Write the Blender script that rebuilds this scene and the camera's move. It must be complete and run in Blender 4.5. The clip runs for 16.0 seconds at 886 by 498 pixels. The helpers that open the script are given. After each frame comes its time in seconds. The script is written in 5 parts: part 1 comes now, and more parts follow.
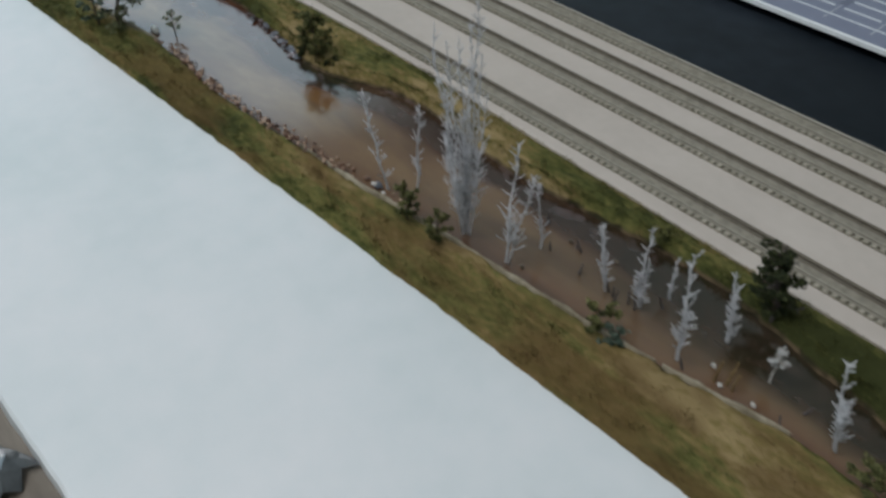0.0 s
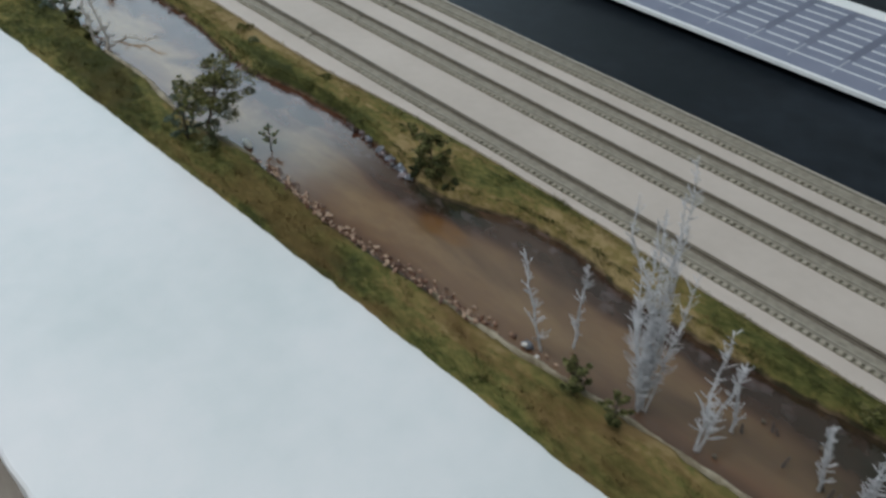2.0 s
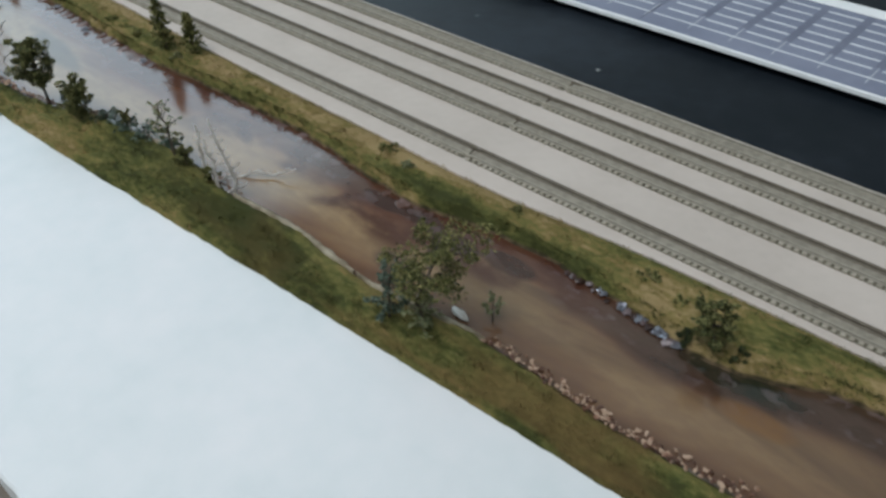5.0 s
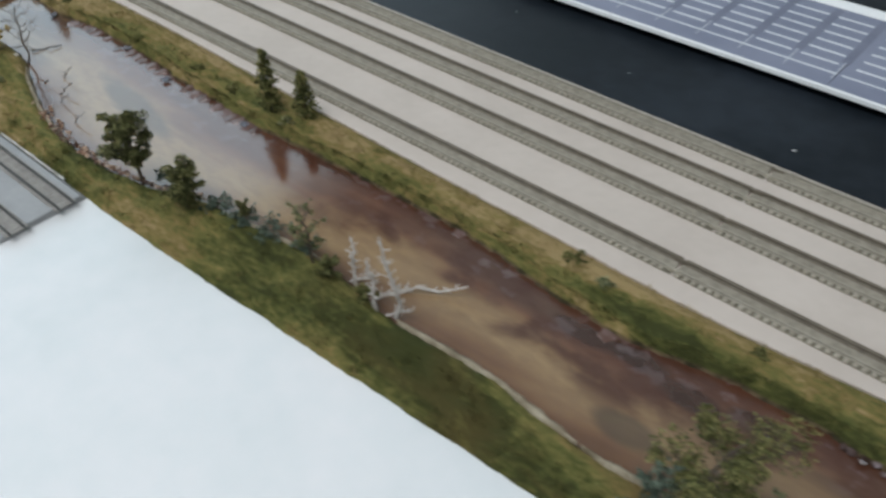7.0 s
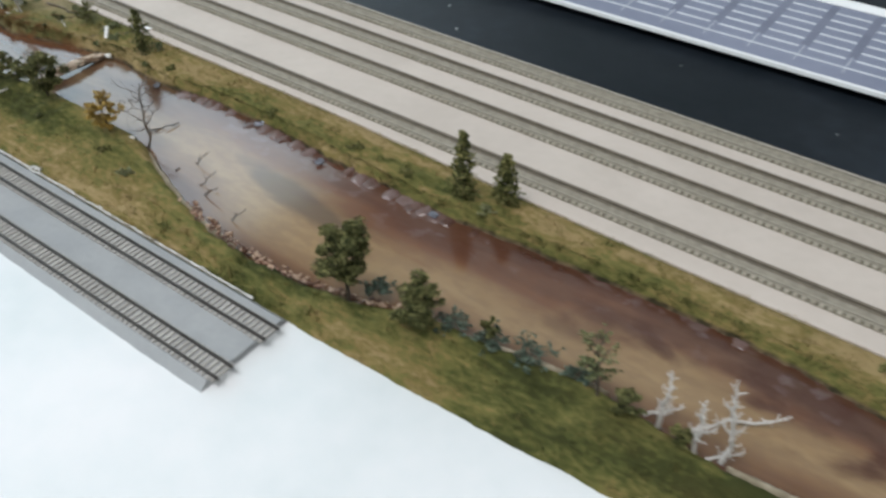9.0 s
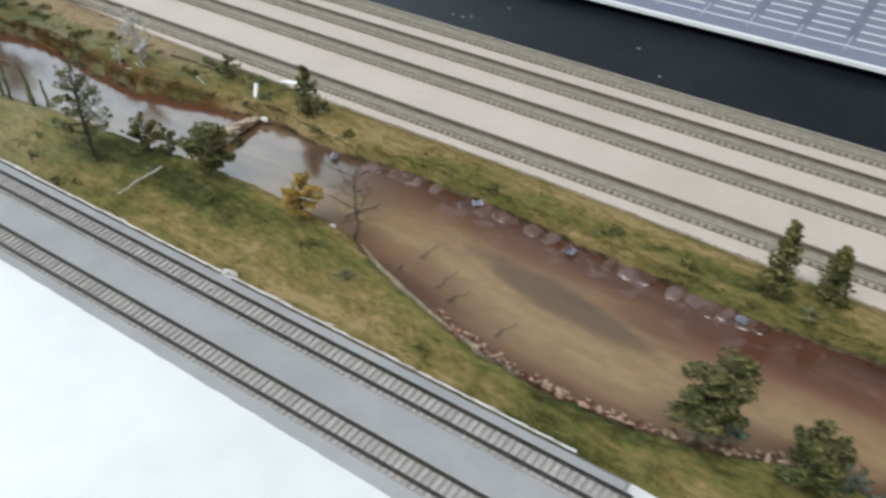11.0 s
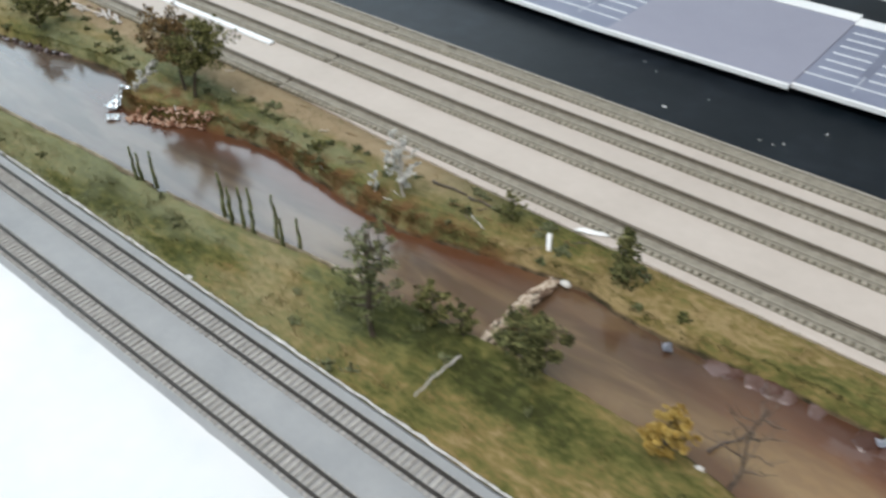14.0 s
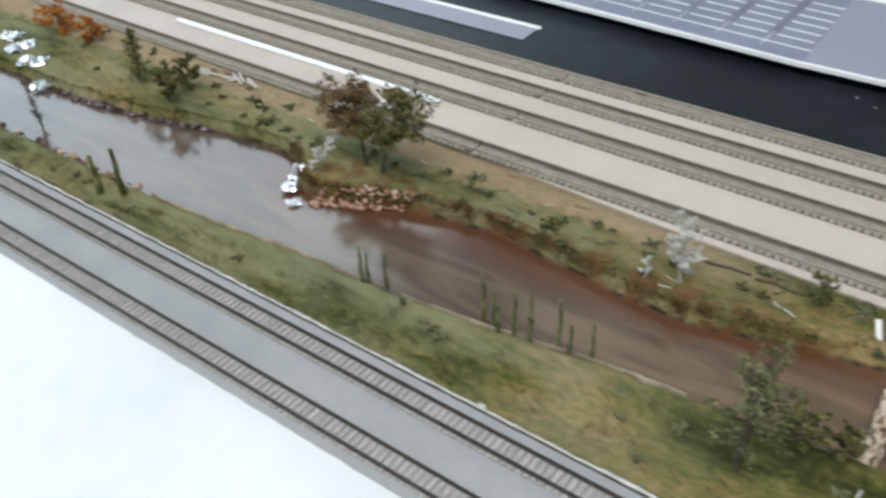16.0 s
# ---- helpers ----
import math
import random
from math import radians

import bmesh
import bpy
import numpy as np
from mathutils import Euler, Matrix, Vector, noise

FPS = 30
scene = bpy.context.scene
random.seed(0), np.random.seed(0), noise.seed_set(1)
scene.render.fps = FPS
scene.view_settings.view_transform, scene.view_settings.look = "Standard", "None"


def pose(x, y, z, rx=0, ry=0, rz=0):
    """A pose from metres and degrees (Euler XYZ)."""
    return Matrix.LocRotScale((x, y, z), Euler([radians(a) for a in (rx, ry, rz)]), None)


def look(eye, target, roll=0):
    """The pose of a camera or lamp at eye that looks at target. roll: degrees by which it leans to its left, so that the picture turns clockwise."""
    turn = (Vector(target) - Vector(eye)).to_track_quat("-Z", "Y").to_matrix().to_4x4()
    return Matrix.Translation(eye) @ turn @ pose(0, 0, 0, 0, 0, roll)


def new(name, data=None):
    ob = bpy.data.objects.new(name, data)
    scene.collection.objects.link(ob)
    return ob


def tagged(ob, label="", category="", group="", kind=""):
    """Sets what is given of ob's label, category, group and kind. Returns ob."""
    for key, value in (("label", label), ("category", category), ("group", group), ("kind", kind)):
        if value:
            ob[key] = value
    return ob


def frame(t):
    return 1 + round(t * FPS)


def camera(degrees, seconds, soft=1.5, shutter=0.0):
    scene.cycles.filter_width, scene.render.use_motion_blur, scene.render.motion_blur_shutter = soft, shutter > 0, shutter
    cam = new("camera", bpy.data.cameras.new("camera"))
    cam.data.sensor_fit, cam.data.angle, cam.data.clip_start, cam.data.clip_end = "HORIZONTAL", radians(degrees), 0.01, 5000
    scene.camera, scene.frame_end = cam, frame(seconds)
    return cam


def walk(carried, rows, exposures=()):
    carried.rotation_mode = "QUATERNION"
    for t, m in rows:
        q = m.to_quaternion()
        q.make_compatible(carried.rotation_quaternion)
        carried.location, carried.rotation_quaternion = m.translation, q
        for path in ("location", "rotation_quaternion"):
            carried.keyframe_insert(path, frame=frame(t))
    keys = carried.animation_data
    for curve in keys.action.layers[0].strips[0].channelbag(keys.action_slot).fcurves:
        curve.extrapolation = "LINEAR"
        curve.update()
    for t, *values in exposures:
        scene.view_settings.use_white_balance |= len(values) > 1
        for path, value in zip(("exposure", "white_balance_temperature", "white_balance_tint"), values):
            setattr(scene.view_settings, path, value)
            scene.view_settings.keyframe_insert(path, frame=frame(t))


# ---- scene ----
cam = camera(54.7, 16.0, soft=2.8, shutter=0.5)
UNIT = 1.33    # metres for one unit of the plan
PATH = [
    (0, (0.034, 0.013, 0.236), (-1.068, 1.006, -1.106), 0.0),
    (0.5, (0.008, 0.015, 0.24), (-1.107, 1.01, -1.089), 0.0),
    (1, (-0.007, 0.015, 0.24), (-1.12, 1.01, -1.09), 1.2),
    (1.5, (-0.028, 0.017, 0.247), (-1.181, 0.992, -1.064), -1.3),
    (2, (-0.06, 0.014, 0.246), (-1.204, 1.034, -1.04), -0.2),
    (2.5, (-0.095, 0.014, 0.247), (-1.195, 1.069, -1.049), -0.2),
    (3, (-0.13, 0.0, 0.252), (-1.185, 1.071, -1.067), -1.0),
    (3.5, (-0.161, -0.011, 0.259), (-1.197, 1.108, -1.035), -1.2),
    (4, (-0.191, -0.017, 0.257), (-1.214, 1.104, -1.046), -1.7),
    (4.2, (-0.203, -0.017, 0.258), (-1.246, 1.108, -1.025), -2.6),
    (6.3, (-0.308, 0.023, 0.262), (-1.377, 1.076, -1.06), -2.8),
    (6.5, (-0.329, 0.021, 0.262), (-1.39, 1.083, -1.06), -2.5),
    (7, (-0.382, 0.01, 0.262), (-1.383, 1.118, -1.068), -1.1),
    (7.5, (-0.437, -0.013, 0.266), (-1.41, 1.135, -1.052), -1.5),
    (8, (-0.477, -0.021, 0.264), (-1.414, 1.166, -1.045), -1.5),
    (8.2, (-0.485, -0.022, 0.268), (-1.408, 1.169, -1.047), -0.8),
    (10.3, (-0.655, -0.018, 0.231), (-1.517, 1.241, -1.062), 0.1),
    (10.5, (-0.668, -0.02, 0.235), (-1.51, 1.232, -1.077), 0.3),
    (11, (-0.702, -0.027, 0.235), (-1.549, 1.247, -1.053), -0.0),
    (11.5, (-0.731, -0.031, 0.238), (-1.628, 1.233, -1.027), -1.5),
    (12, (-0.741, -0.021, 0.242), (-1.75, 1.201, -0.979), -0.1),
    (12.5, (-0.739, -0.012, 0.239), (-1.814, 1.14, -0.992), 0.1),
    (13, (-0.761, -0.009, 0.24), (-1.831, 1.153, -0.987), -0.6),
    (13.5, (-0.802, -0.004, 0.236), (-1.848, 1.158, -1.012), -0.5),
    (14, (-0.857, 0.004, 0.234), (-1.872, 1.192, -1.014), -0.5),
    (14.5, (-0.899, 0.0, 0.23), (-1.888, 1.21, -1.018), -0.6),
    (15, (-0.936, -0.004, 0.235), (-1.892, 1.218, -1.028), -1.5),
    (15.5, (-0.97, -0.01, 0.23), (-1.894, 1.237, -1.03), -1.8),
    (16, (-1.001, -0.025, 0.234), (-1.961, 1.217, -1.006), -2.8),
]
EXPOSURES = [(0, -1.10, 5840, 9), (4.2, -0.86, 5790, 9), (7, -0.74, 5900, 11), (10.5, -0.42, 6040, 12), (12.5, -0.43, 6060, 13), (14.5, -0.35, 6100, 13), (16, -0.43, 6060, 13)]
walk(cam, [(t, look(Vector(eye) * UNIT, Vector(target) * UNIT, roll)) for t, eye, target, roll in PATH], EXPOSURES)

# ---- world, sun and lights ----
# The layout stands indoors: daylight comes through one wide window in the west wall, the rest is an added fill lamp and
# bounce.
FLOOR_Z, CEIL_Z = -0.80, 2.35
world = bpy.data.worlds.new("world")
scene.world = world
world.use_nodes = True
wn = world.node_tree.nodes
sky = wn.new("ShaderNodeTexSky")
sky.sky_type, sky.sun_disc, sky.sun_elevation, sky.sun_rotation = "NISHITA", False, radians(40), radians(-30)
world.node_tree.links.new(sky.outputs[0], wn["Background"].inputs[0])
wn["Background"].inputs[1].default_value = 0.12


def area(name, loc, target, sx, sy, watts, colour):
    d = bpy.data.lights.new(name, "AREA")
    d.shape, d.size, d.size_y, d.energy, d.color = "RECTANGLE", sx, sy, watts, colour
    ob = new(name, d)
    ob.matrix_world = look(loc, target)
    return ob


WALL_X, WALL_Y = -2.80, 3.1
WEST_WINDOW = (-2.45, 3.0, -0.15, 1.90)        # y0, y1, z0, z1
area("window_light", (WALL_X + 0.02, 0.275, 0.875), (0, 0.275, 0.65), 5.4, 2.02, 155, (0.81, 0.965, 0.935))
# unseen fill lamp below the ceiling, added to brighten the layout
area("overhead_fill", (-0.6, -0.8, CEIL_Z - 0.05), (-0.6, -0.8, 0), 2.4, 0.8, 170, (1.0, 0.96, 0.90))


# ---- materials ----
def mat(name, colours, scale=40.0, detail=6.0, rough=0.8, bump=0.0, bump_scale=None, metal=0.0, stretch=(1, 1, 1), rnd=0.0,
        island=0.0, pos=None, spec=0.5, coat=0.0, rough_var=0.0):
    """A node material: a colour ramp over noise, a finer grain over it, and fine relief. colours: a list of linear colours."""
    m = bpy.data.materials.new(name)
    m.use_nodes = True
    nt = m.node_tree
    n, l = nt.nodes, nt.links
    b = n["Principled BSDF"]
    geo = n.new("ShaderNodeNewGeometry")
    mapping = n.new("ShaderNodeMapping")
    mapping.inputs["Scale"].default_value = stretch
    l.new(geo.outputs["Position"], mapping.inputs["Vector"])
    big = n.new("ShaderNodeTexNoise")
    big.inputs["Scale"].default_value, big.inputs["Detail"].default_value = scale, detail
    l.new(mapping.outputs[0], big.inputs["Vector"])
    fine = n.new("ShaderNodeTexNoise")
    fine.inputs["Scale"].default_value, fine.inputs["Detail"].default_value = scale * 9, 3
    l.new(mapping.outputs[0], fine.inputs["Vector"])
    mix = n.new("ShaderNodeMath")
    mix.operation = "MULTIPLY_ADD"
    l.new(fine.outputs[0], mix.inputs[0])
    mix.inputs[1].default_value = 0.35
    l.new(big.outputs[0], mix.inputs[2])
    last = mix
    shift = -0.175
    for amount, source, socket in ((rnd, "ShaderNodeObjectInfo", "Random"), (island, "ShaderNodeNewGeometry", "Random Per Island")):
        if amount:
            info = n.new(source)
            add = n.new("ShaderNodeMath")
            add.operation = "MULTIPLY_ADD"
            l.new(info.outputs[socket], add.inputs[0])
            add.inputs[1].default_value = amount
            l.new(last.outputs[0], add.inputs[2])
            last = add
            shift -= amount / 2
    sh = n.new("ShaderNodeMath")
    sh.operation = "ADD"
    sh.inputs[1].default_value = shift
    l.new(last.outputs[0], sh.inputs[0])
    ramp = n.new("ShaderNodeValToRGB")
    el = ramp.color_ramp.elements
    lo, hi = pos or (0.3, 0.7)
    for i, c in enumerate(colours):
        p = lo + (hi - lo) * i / max(1, len(colours) - 1)
        e = el[i] if i < 2 else el.new(p)
        e.position, e.color = p, (*c, 1)
    if len(colours) == 1:
        el[1].color = (*colours[0], 1)
    l.new(sh.outputs[0], ramp.inputs[0])
    l.new(ramp.outputs[0], b.inputs["Base Color"])
    b.inputs["Roughness"].default_value = rough
    b.inputs["Metallic"].default_value = metal
    b.inputs["Specular IOR Level"].default_value = spec
    b.inputs["Coat Weight"].default_value = coat
    if rough_var:
        r = n.new("ShaderNodeMath")
        r.operation = "MULTIPLY_ADD"
        l.new(big.outputs[0], r.inputs[0])
        r.inputs[1].default_value, r.inputs[2].default_value = rough_var, rough - rough_var / 2
        l.new(r.outputs[0], b.inputs["Roughness"])
    if bump:
        bn = n.new("ShaderNodeTexNoise")
        bn.inputs["Scale"].default_value, bn.inputs["Detail"].default_value = bump_scale or scale * 6, 5
        l.new(mapping.outputs[0], bn.inputs["Vector"])
        bu = n.new("ShaderNodeBump")
        bu.inputs["Strength"].default_value, bu.inputs["Distance"].default_value = bump, 0.001
        l.new(bn.outputs[0], bu.inputs["Height"])
        l.new(bu.outputs[0], b.inputs["Normal"])
    return m


M = {}
M["foam"] = mat("white_foam", [(0.580, 0.612, 0.616), (0.640, 0.656, 0.662), (0.690, 0.686, 0.692)], 6, 4, rough=0.45, bump=0.7, bump_scale=9, rough_var=0.25)
M["cream"] = mat("cream_paint", [(0.432, 0.377, 0.330), (0.496, 0.436, 0.386)], 14, rough=0.75, bump=0.08, bump_scale=400)
M["black"] = mat("black_board", [(0.004, 0.007, 0.010), (0.009, 0.012, 0.016), (0.018, 0.023, 0.030)], 6, rough=0.5, bump=0.08, bump_scale=700, rough_var=0.2, spec=0.15)
M["ballast"] = mat("grey_roadbed", [(0.262, 0.270, 0.276), (0.315, 0.320, 0.322)], 30, rough=0.85, bump=0.35, bump_scale=1800)
M["tie_grey"] = mat("pale_grey_tie", [(0.30, 0.285, 0.26), (0.42, 0.40, 0.37)], 300, rough=0.8, rnd=0.25)
M["rail_dark"] = mat("dark_rail", [(0.030, 0.027, 0.024), (0.060, 0.052, 0.045)], 200, rough=0.5, metal=0.4)
M["tie_cream"] = mat("cream_tie", [(0.27, 0.245, 0.19), (0.385, 0.352, 0.285)], 300, rough=0.8, rnd=0.25)
M["gap_shaded"] = mat("shaded_tie_gaps", [(0.105, 0.096, 0.068), (0.165, 0.152, 0.112)], 300, rough=0.9)
M["rail_cream"] = mat("cream_painted_rail", [(0.23, 0.208, 0.165), (0.32, 0.292, 0.238)], 260, rough=0.7)
# darker copy of the rail paint: the far rail's shade put into its colour
M["rail_shaded"] = mat("shaded_brown_rail", [(0.095, 0.078, 0.056), (0.145, 0.120, 0.088)], 200, rough=0.6)
M["bed_olive"] = mat("olive_grey_ballast", [(0.190, 0.170, 0.132), (0.290, 0.262, 0.208)], 220, rough=0.9, bump=0.4, bump_scale=2500)
# ballast with the shade beside the far rail put into its colour
M["bed_shaded"] = mat("shaded_brown_ballast", [(0.092, 0.075, 0.055), (0.170, 0.142, 0.106)], 240, rough=0.9, bump=0.4, bump_scale=2500)
M["wood"] = mat("brown_table_wood", [(0.10, 0.080, 0.060), (0.20, 0.17, 0.135)], 26, rough=0.6, stretch=(0.3, 1, 1), bump=0.3, bump_scale=200)
M["floor"] = mat("grey_brown_floor", [(0.09, 0.08, 0.072), (0.15, 0.135, 0.12)], 8, rough=0.8)
M["wall"] = mat("pale_wall_paint", [(0.60, 0.59, 0.57), (0.66, 0.65, 0.63)], 4, rough=0.9)
M["ceiling"] = mat("white_ceiling_paint", [(0.76, 0.76, 0.75), (0.80, 0.80, 0.79)], 4, rough=0.9)


# ---- mesh helpers ----
def mesh_object(name, bm, material, smooth=False):
    me = bpy.data.meshes.new(name)
    bm.to_mesh(me)
    bm.free()
    for m in material if isinstance(material, (list, tuple)) else [material]:
        me.materials.append(m)
    if smooth:
        me.polygons.foreach_set("use_smooth", [True] * len(me.polygons))
    return new(name, me)


def part(name, bm, material, parent, label="", smooth=False):
    ob = mesh_object(name, bm, material, smooth)
    ob.parent = parent
    return tagged(ob, label)


def thing(name, loc, label, category, group="", kind="", turn=0.0):
    ob = new(name)
    ob.empty_display_size = 0.01
    ob.matrix_world = pose(*loc, 0, 0, turn)
    return tagged(ob, label, category, group, kind)


def box(bm, x0, x1, y0, y1, z0, z1, bevel=0.0):
    g = bmesh.ops.create_cube(bm, size=1.0)
    bmesh.ops.transform(bm, matrix=Matrix.Translation(((x0 + x1) / 2, (y0 + y1) / 2, (z0 + z1) / 2)) @ Matrix.Diagonal((abs(x1 - x0), abs(y1 - y0), abs(z1 - z0), 1)), verts=g["verts"])
    if bevel:
        bmesh.ops.bevel(bm, geom=list({e for v in g["verts"] for e in v.link_edges}), offset=bevel, segments=2, affect="EDGES")
    return bm


def boxed(*a, bevel=0.0):
    return box(bmesh.new(), *a, bevel=bevel)


def from_arrays(name, verts, faces, material, smooth=True):
    me = bpy.data.meshes.new(name)
    me.from_pydata(verts, [], faces)
    for m in material if isinstance(material, (list, tuple)) else [material]:
        me.materials.append(m)
    if smooth:
        me.polygons.foreach_set("use_smooth", [True] * len(me.polygons))
    me.update()
    return new(name, me)


def curve_through(points):
    """y as a smooth function of x through a few control points."""
    p = sorted(points)
    xs, ys = np.array([a for a, _ in p]), np.array([b for _, b in p])
    slopes = np.gradient(ys, xs)

    def f(x):
        x = np.clip(np.asarray(x, float), xs[0], xs[-1])
        i = np.clip(np.searchsorted(xs, x) - 1, 0, len(xs) - 2)
        h = xs[i + 1] - xs[i]
        t = (x - xs[i]) / h
        return ((2 * t**3 - 3 * t**2 + 1) * ys[i] + (t**3 - 2 * t**2 + t) * h * slopes[i]
                + (-2 * t**3 + 3 * t**2) * ys[i + 1] + (t**3 - t**2) * h * slopes[i + 1])
    return f


# ---- the room round the layout ----
X0, X1 = 0.32, -1.85          # the layout's ends
tagged(mesh_object("floor", boxed(WALL_X, 2.5, -2.9, WALL_Y, FLOOR_Z - 0.1, FLOOR_Z), M["floor"]), "grey brown floor far below the layout", "floor", kind="structure")
tagged(mesh_object("ceiling", boxed(WALL_X, 2.5, -2.9, WALL_Y, CEIL_Z, CEIL_Z + 0.1), M["ceiling"]), "plain white ceiling over the layout", "ceiling", kind="structure")
for nm, a in (("wall_south", (WALL_X, 2.6, -3.0, -2.9)), ("wall_east", (2.5, 2.6, -2.9, WALL_Y)), ("wall_north", (WALL_X, 2.6, WALL_Y, WALL_Y + 0.1))):
    tagged(mesh_object(nm, boxed(*a, FLOOR_Z, CEIL_Z), M["wall"]), "plain pale painted wall", "wall", kind="structure")
a, b, c, d = WEST_WINDOW
bm = bmesh.new()
box(bm, WALL_X - 0.12, WALL_X, -2.9, a, FLOOR_Z, CEIL_Z)
box(bm, WALL_X - 0.12, WALL_X, b, WALL_Y + 0.1, FLOOR_Z, CEIL_Z)
box(bm, WALL_X - 0.12, WALL_X, a, b, FLOOR_Z, c)
box(bm, WALL_X - 0.12, WALL_X, a, b, d, CEIL_Z)
tagged(mesh_object("wall_west", bm, M["wall"]), "pale painted wall with one wide window opening", "wall", kind="structure")

# ---- table, white foam base, cream deck, black board ----
table = thing("table", (0, 0, FLOOR_Z), "brown wooden table under the white foam", "table")
part("table_top", boxed(X0, X1, -0.22, 1.0, -0.062 - FLOOR_Z, -0.026 - FLOOR_Z, bevel=0.003), M["wood"], table)
for x in (X0 - 0.08, X1 + 0.08):
    for y in (-0.14, 0.92):
        part("leg", boxed(x - 0.03, x + 0.03, y - 0.03, y + 0.03, 0, -0.062 - FLOOR_Z, bevel=0.004), M["wood"], table)

board_edge = curve_through([(0.32, 0.171), (-0.02, 0.168), (-0.25, 0.161), (-0.5, 0.151), (-0.70, 0.1425), (-0.76, 0.1415), (-1.0, 0.1415), (-1.85, 0.1415)])
river_near = curve_through([(0.32, 0.218), (0.005, 0.2160), (-0.020, 0.2150), (-0.040, 0.2115), (-0.058, 0.2085), (-0.080, 0.2055), (-0.105, 0.2030), (-0.140, 0.2000), (-0.19, 0.196), (-0.22, 0.1925), (-0.26, 0.190), (-0.33, 0.186), (-0.40, 0.189),
                            (-0.46, 0.183), (-0.52, 0.187), (-0.57, 0.185), (-0.62, 0.190), (-0.667, 0.185), (-0.70, 0.181), (-0.72, 0.174), (-0.75, 0.167),
                            (-0.79, 0.165), (-0.82, 0.169), (-0.85, 0.177), (-0.875, 0.186), (-0.90, 0.196), (-0.94, 0.199), (-0.98, 0.200), (-1.02, 0.196),
                            (-1.10, 0.189), (-1.14, 0.183), (-1.19, 0.178), (-1.24, 0.176), (-1.28, 0.172), (-1.43, 0.168), (-1.85, 0.160)])
river_far = curve_through([(0.32, 0.240), (0.01, 0.2425), (-0.015, 0.2465), (-0.045, 0.2535), (-0.075, 0.2585), (-0.12, 0.2565), (-0.16, 0.252), (-0.21, 0.252), (-0.25, 0.256), (-0.28, 0.252),
                           (-0.30, 0.243), (-0.32, 0.238), (-0.36, 0.243), (-0.40, 0.247), (-0.45, 0.246), (-0.48, 0.240), (-0.52, 0.240), (-0.56, 0.246),
                           (-0.63, 0.247), (-0.68, 0.245), (-0.73, 0.242), (-0.78, 0.243), (-0.85, 0.247), (-0.90, 0.248), (-0.95, 0.243), (-0.99, 0.247),
                           (-1.03, 0.240), (-1.08, 0.229), (-1.13, 0.232), (-1.18, 0.236), (-1.22, 0.228), (-1.25, 0.218), (-1.275, 0.214), (-1.29, 0.228),
                           (-1.34, 0.233), (-1.39, 0.222), (-1.45, 0.213), (-1.55, 0.210), (-1.85, 0.200)])
deck_edge = curve_through([(0.32, 0.272), (-0.17, 0.273), (-0.28, 0.276), (-0.38, 0.274), (-0.45, 0.269), (-0.55, 0.269), (-0.70, 0.271), (-0.85, 0.275), (-1.0, 0.275),
                           (-1.1, 0.277), (-1.2, 0.281), (-1.3, 0.283), (-1.85, 0.285)])

foam_front = curve_through([(0.32, 0.0290), (-0.16, 0.0238), (-0.20, 0.0230), (-0.30, 0.0208), (-0.44, 0.0190), (-0.70, 0.0185), (-1.85, 0.0185)])

# white foam along the front, cut to the curve of the bank, and the lower sheet behind it
verts, faces = [], []
fx = np.arange(X1, X0 + 1e-6, 0.004)
FOAM_SIDE = ((0.0195, -0.0258), (0.0193, -0.0036), (0.0205, -0.0022))
for x in fx:
    e = float(board_edge(x)) + 0.0045
    chip = max(0.0, noise.noise((x * 55, 1, 9)) - 0.25)
    nick = float(foam_front(x)) - 0.0195 + 0.0005 * noise.noise((x * 90, 0, 4)) + 0.0006 * noise.noise((x * 24, 2, 4)) + 0.0030 * chip
    verts += [(x, y + nick, z) for y, z in FOAM_SIDE] + [(x, e, -0.0022), (x, e, -0.0258)]
for i in range(len(fx) - 1):
    for k in range(5):
        faces.append((i * 5 + k, i * 5 + (k + 1) % 5, i * 5 + 5 + (k + 1) % 5, i * 5 + 5 + k))
faces += [tuple(range(5)), tuple(reversed(range(len(verts) - 5, len(verts))))]
tagged(from_arrays("foam_base", verts, faces, M["foam"], False), "white foam board lying along the front of the table", "foam board")
tagged(mesh_object("sub_base", boxed(X0, X1, 0.1765, 0.90, -0.0258, -0.0185), M["foam"]), "white foam board under the river and tracks", "foam board")

DECK_Y1 = 0.3870
xs = np.arange(X1, X0 + 1e-6, 0.004)
edge = deck_edge(xs) + np.array([0.0005 * noise.noise((x * 40, 3, 0)) + 0.0002 * noise.noise((x * 220, 7, 0)) for x in xs])
verts, faces = [], []
for x, e in zip(xs, edge):
    verts += [(x, e - 0.0006, -0.0185), (x, e, -0.0004), (x, e + 0.0006, 0.0), (x, DECK_Y1, 0.0), (x, DECK_Y1, -0.0185)]
for i in range(len(xs) - 1):
    for k in range(4):
        faces.append((i * 5 + k, i * 5 + k + 1, i * 5 + k + 6, i * 5 + k + 5))
deck = tagged(from_arrays("cream_deck", verts, faces, M["cream"], False), "cream painted flat deck under four tracks", "deck", kind="structure")
tagged(mesh_object("black_board", boxed(X0, X1, DECK_Y1 + 0.0006, 0.88, -0.0185, -0.0012), M["black"]), "black satin board beyond the cream deck", "board", kind="structure")

# ---- banks and river ----
WATER_Z = -0.0055
DEEP = 0.010
nx, ny = int(round((X0 - X1) / 0.0028)), 64


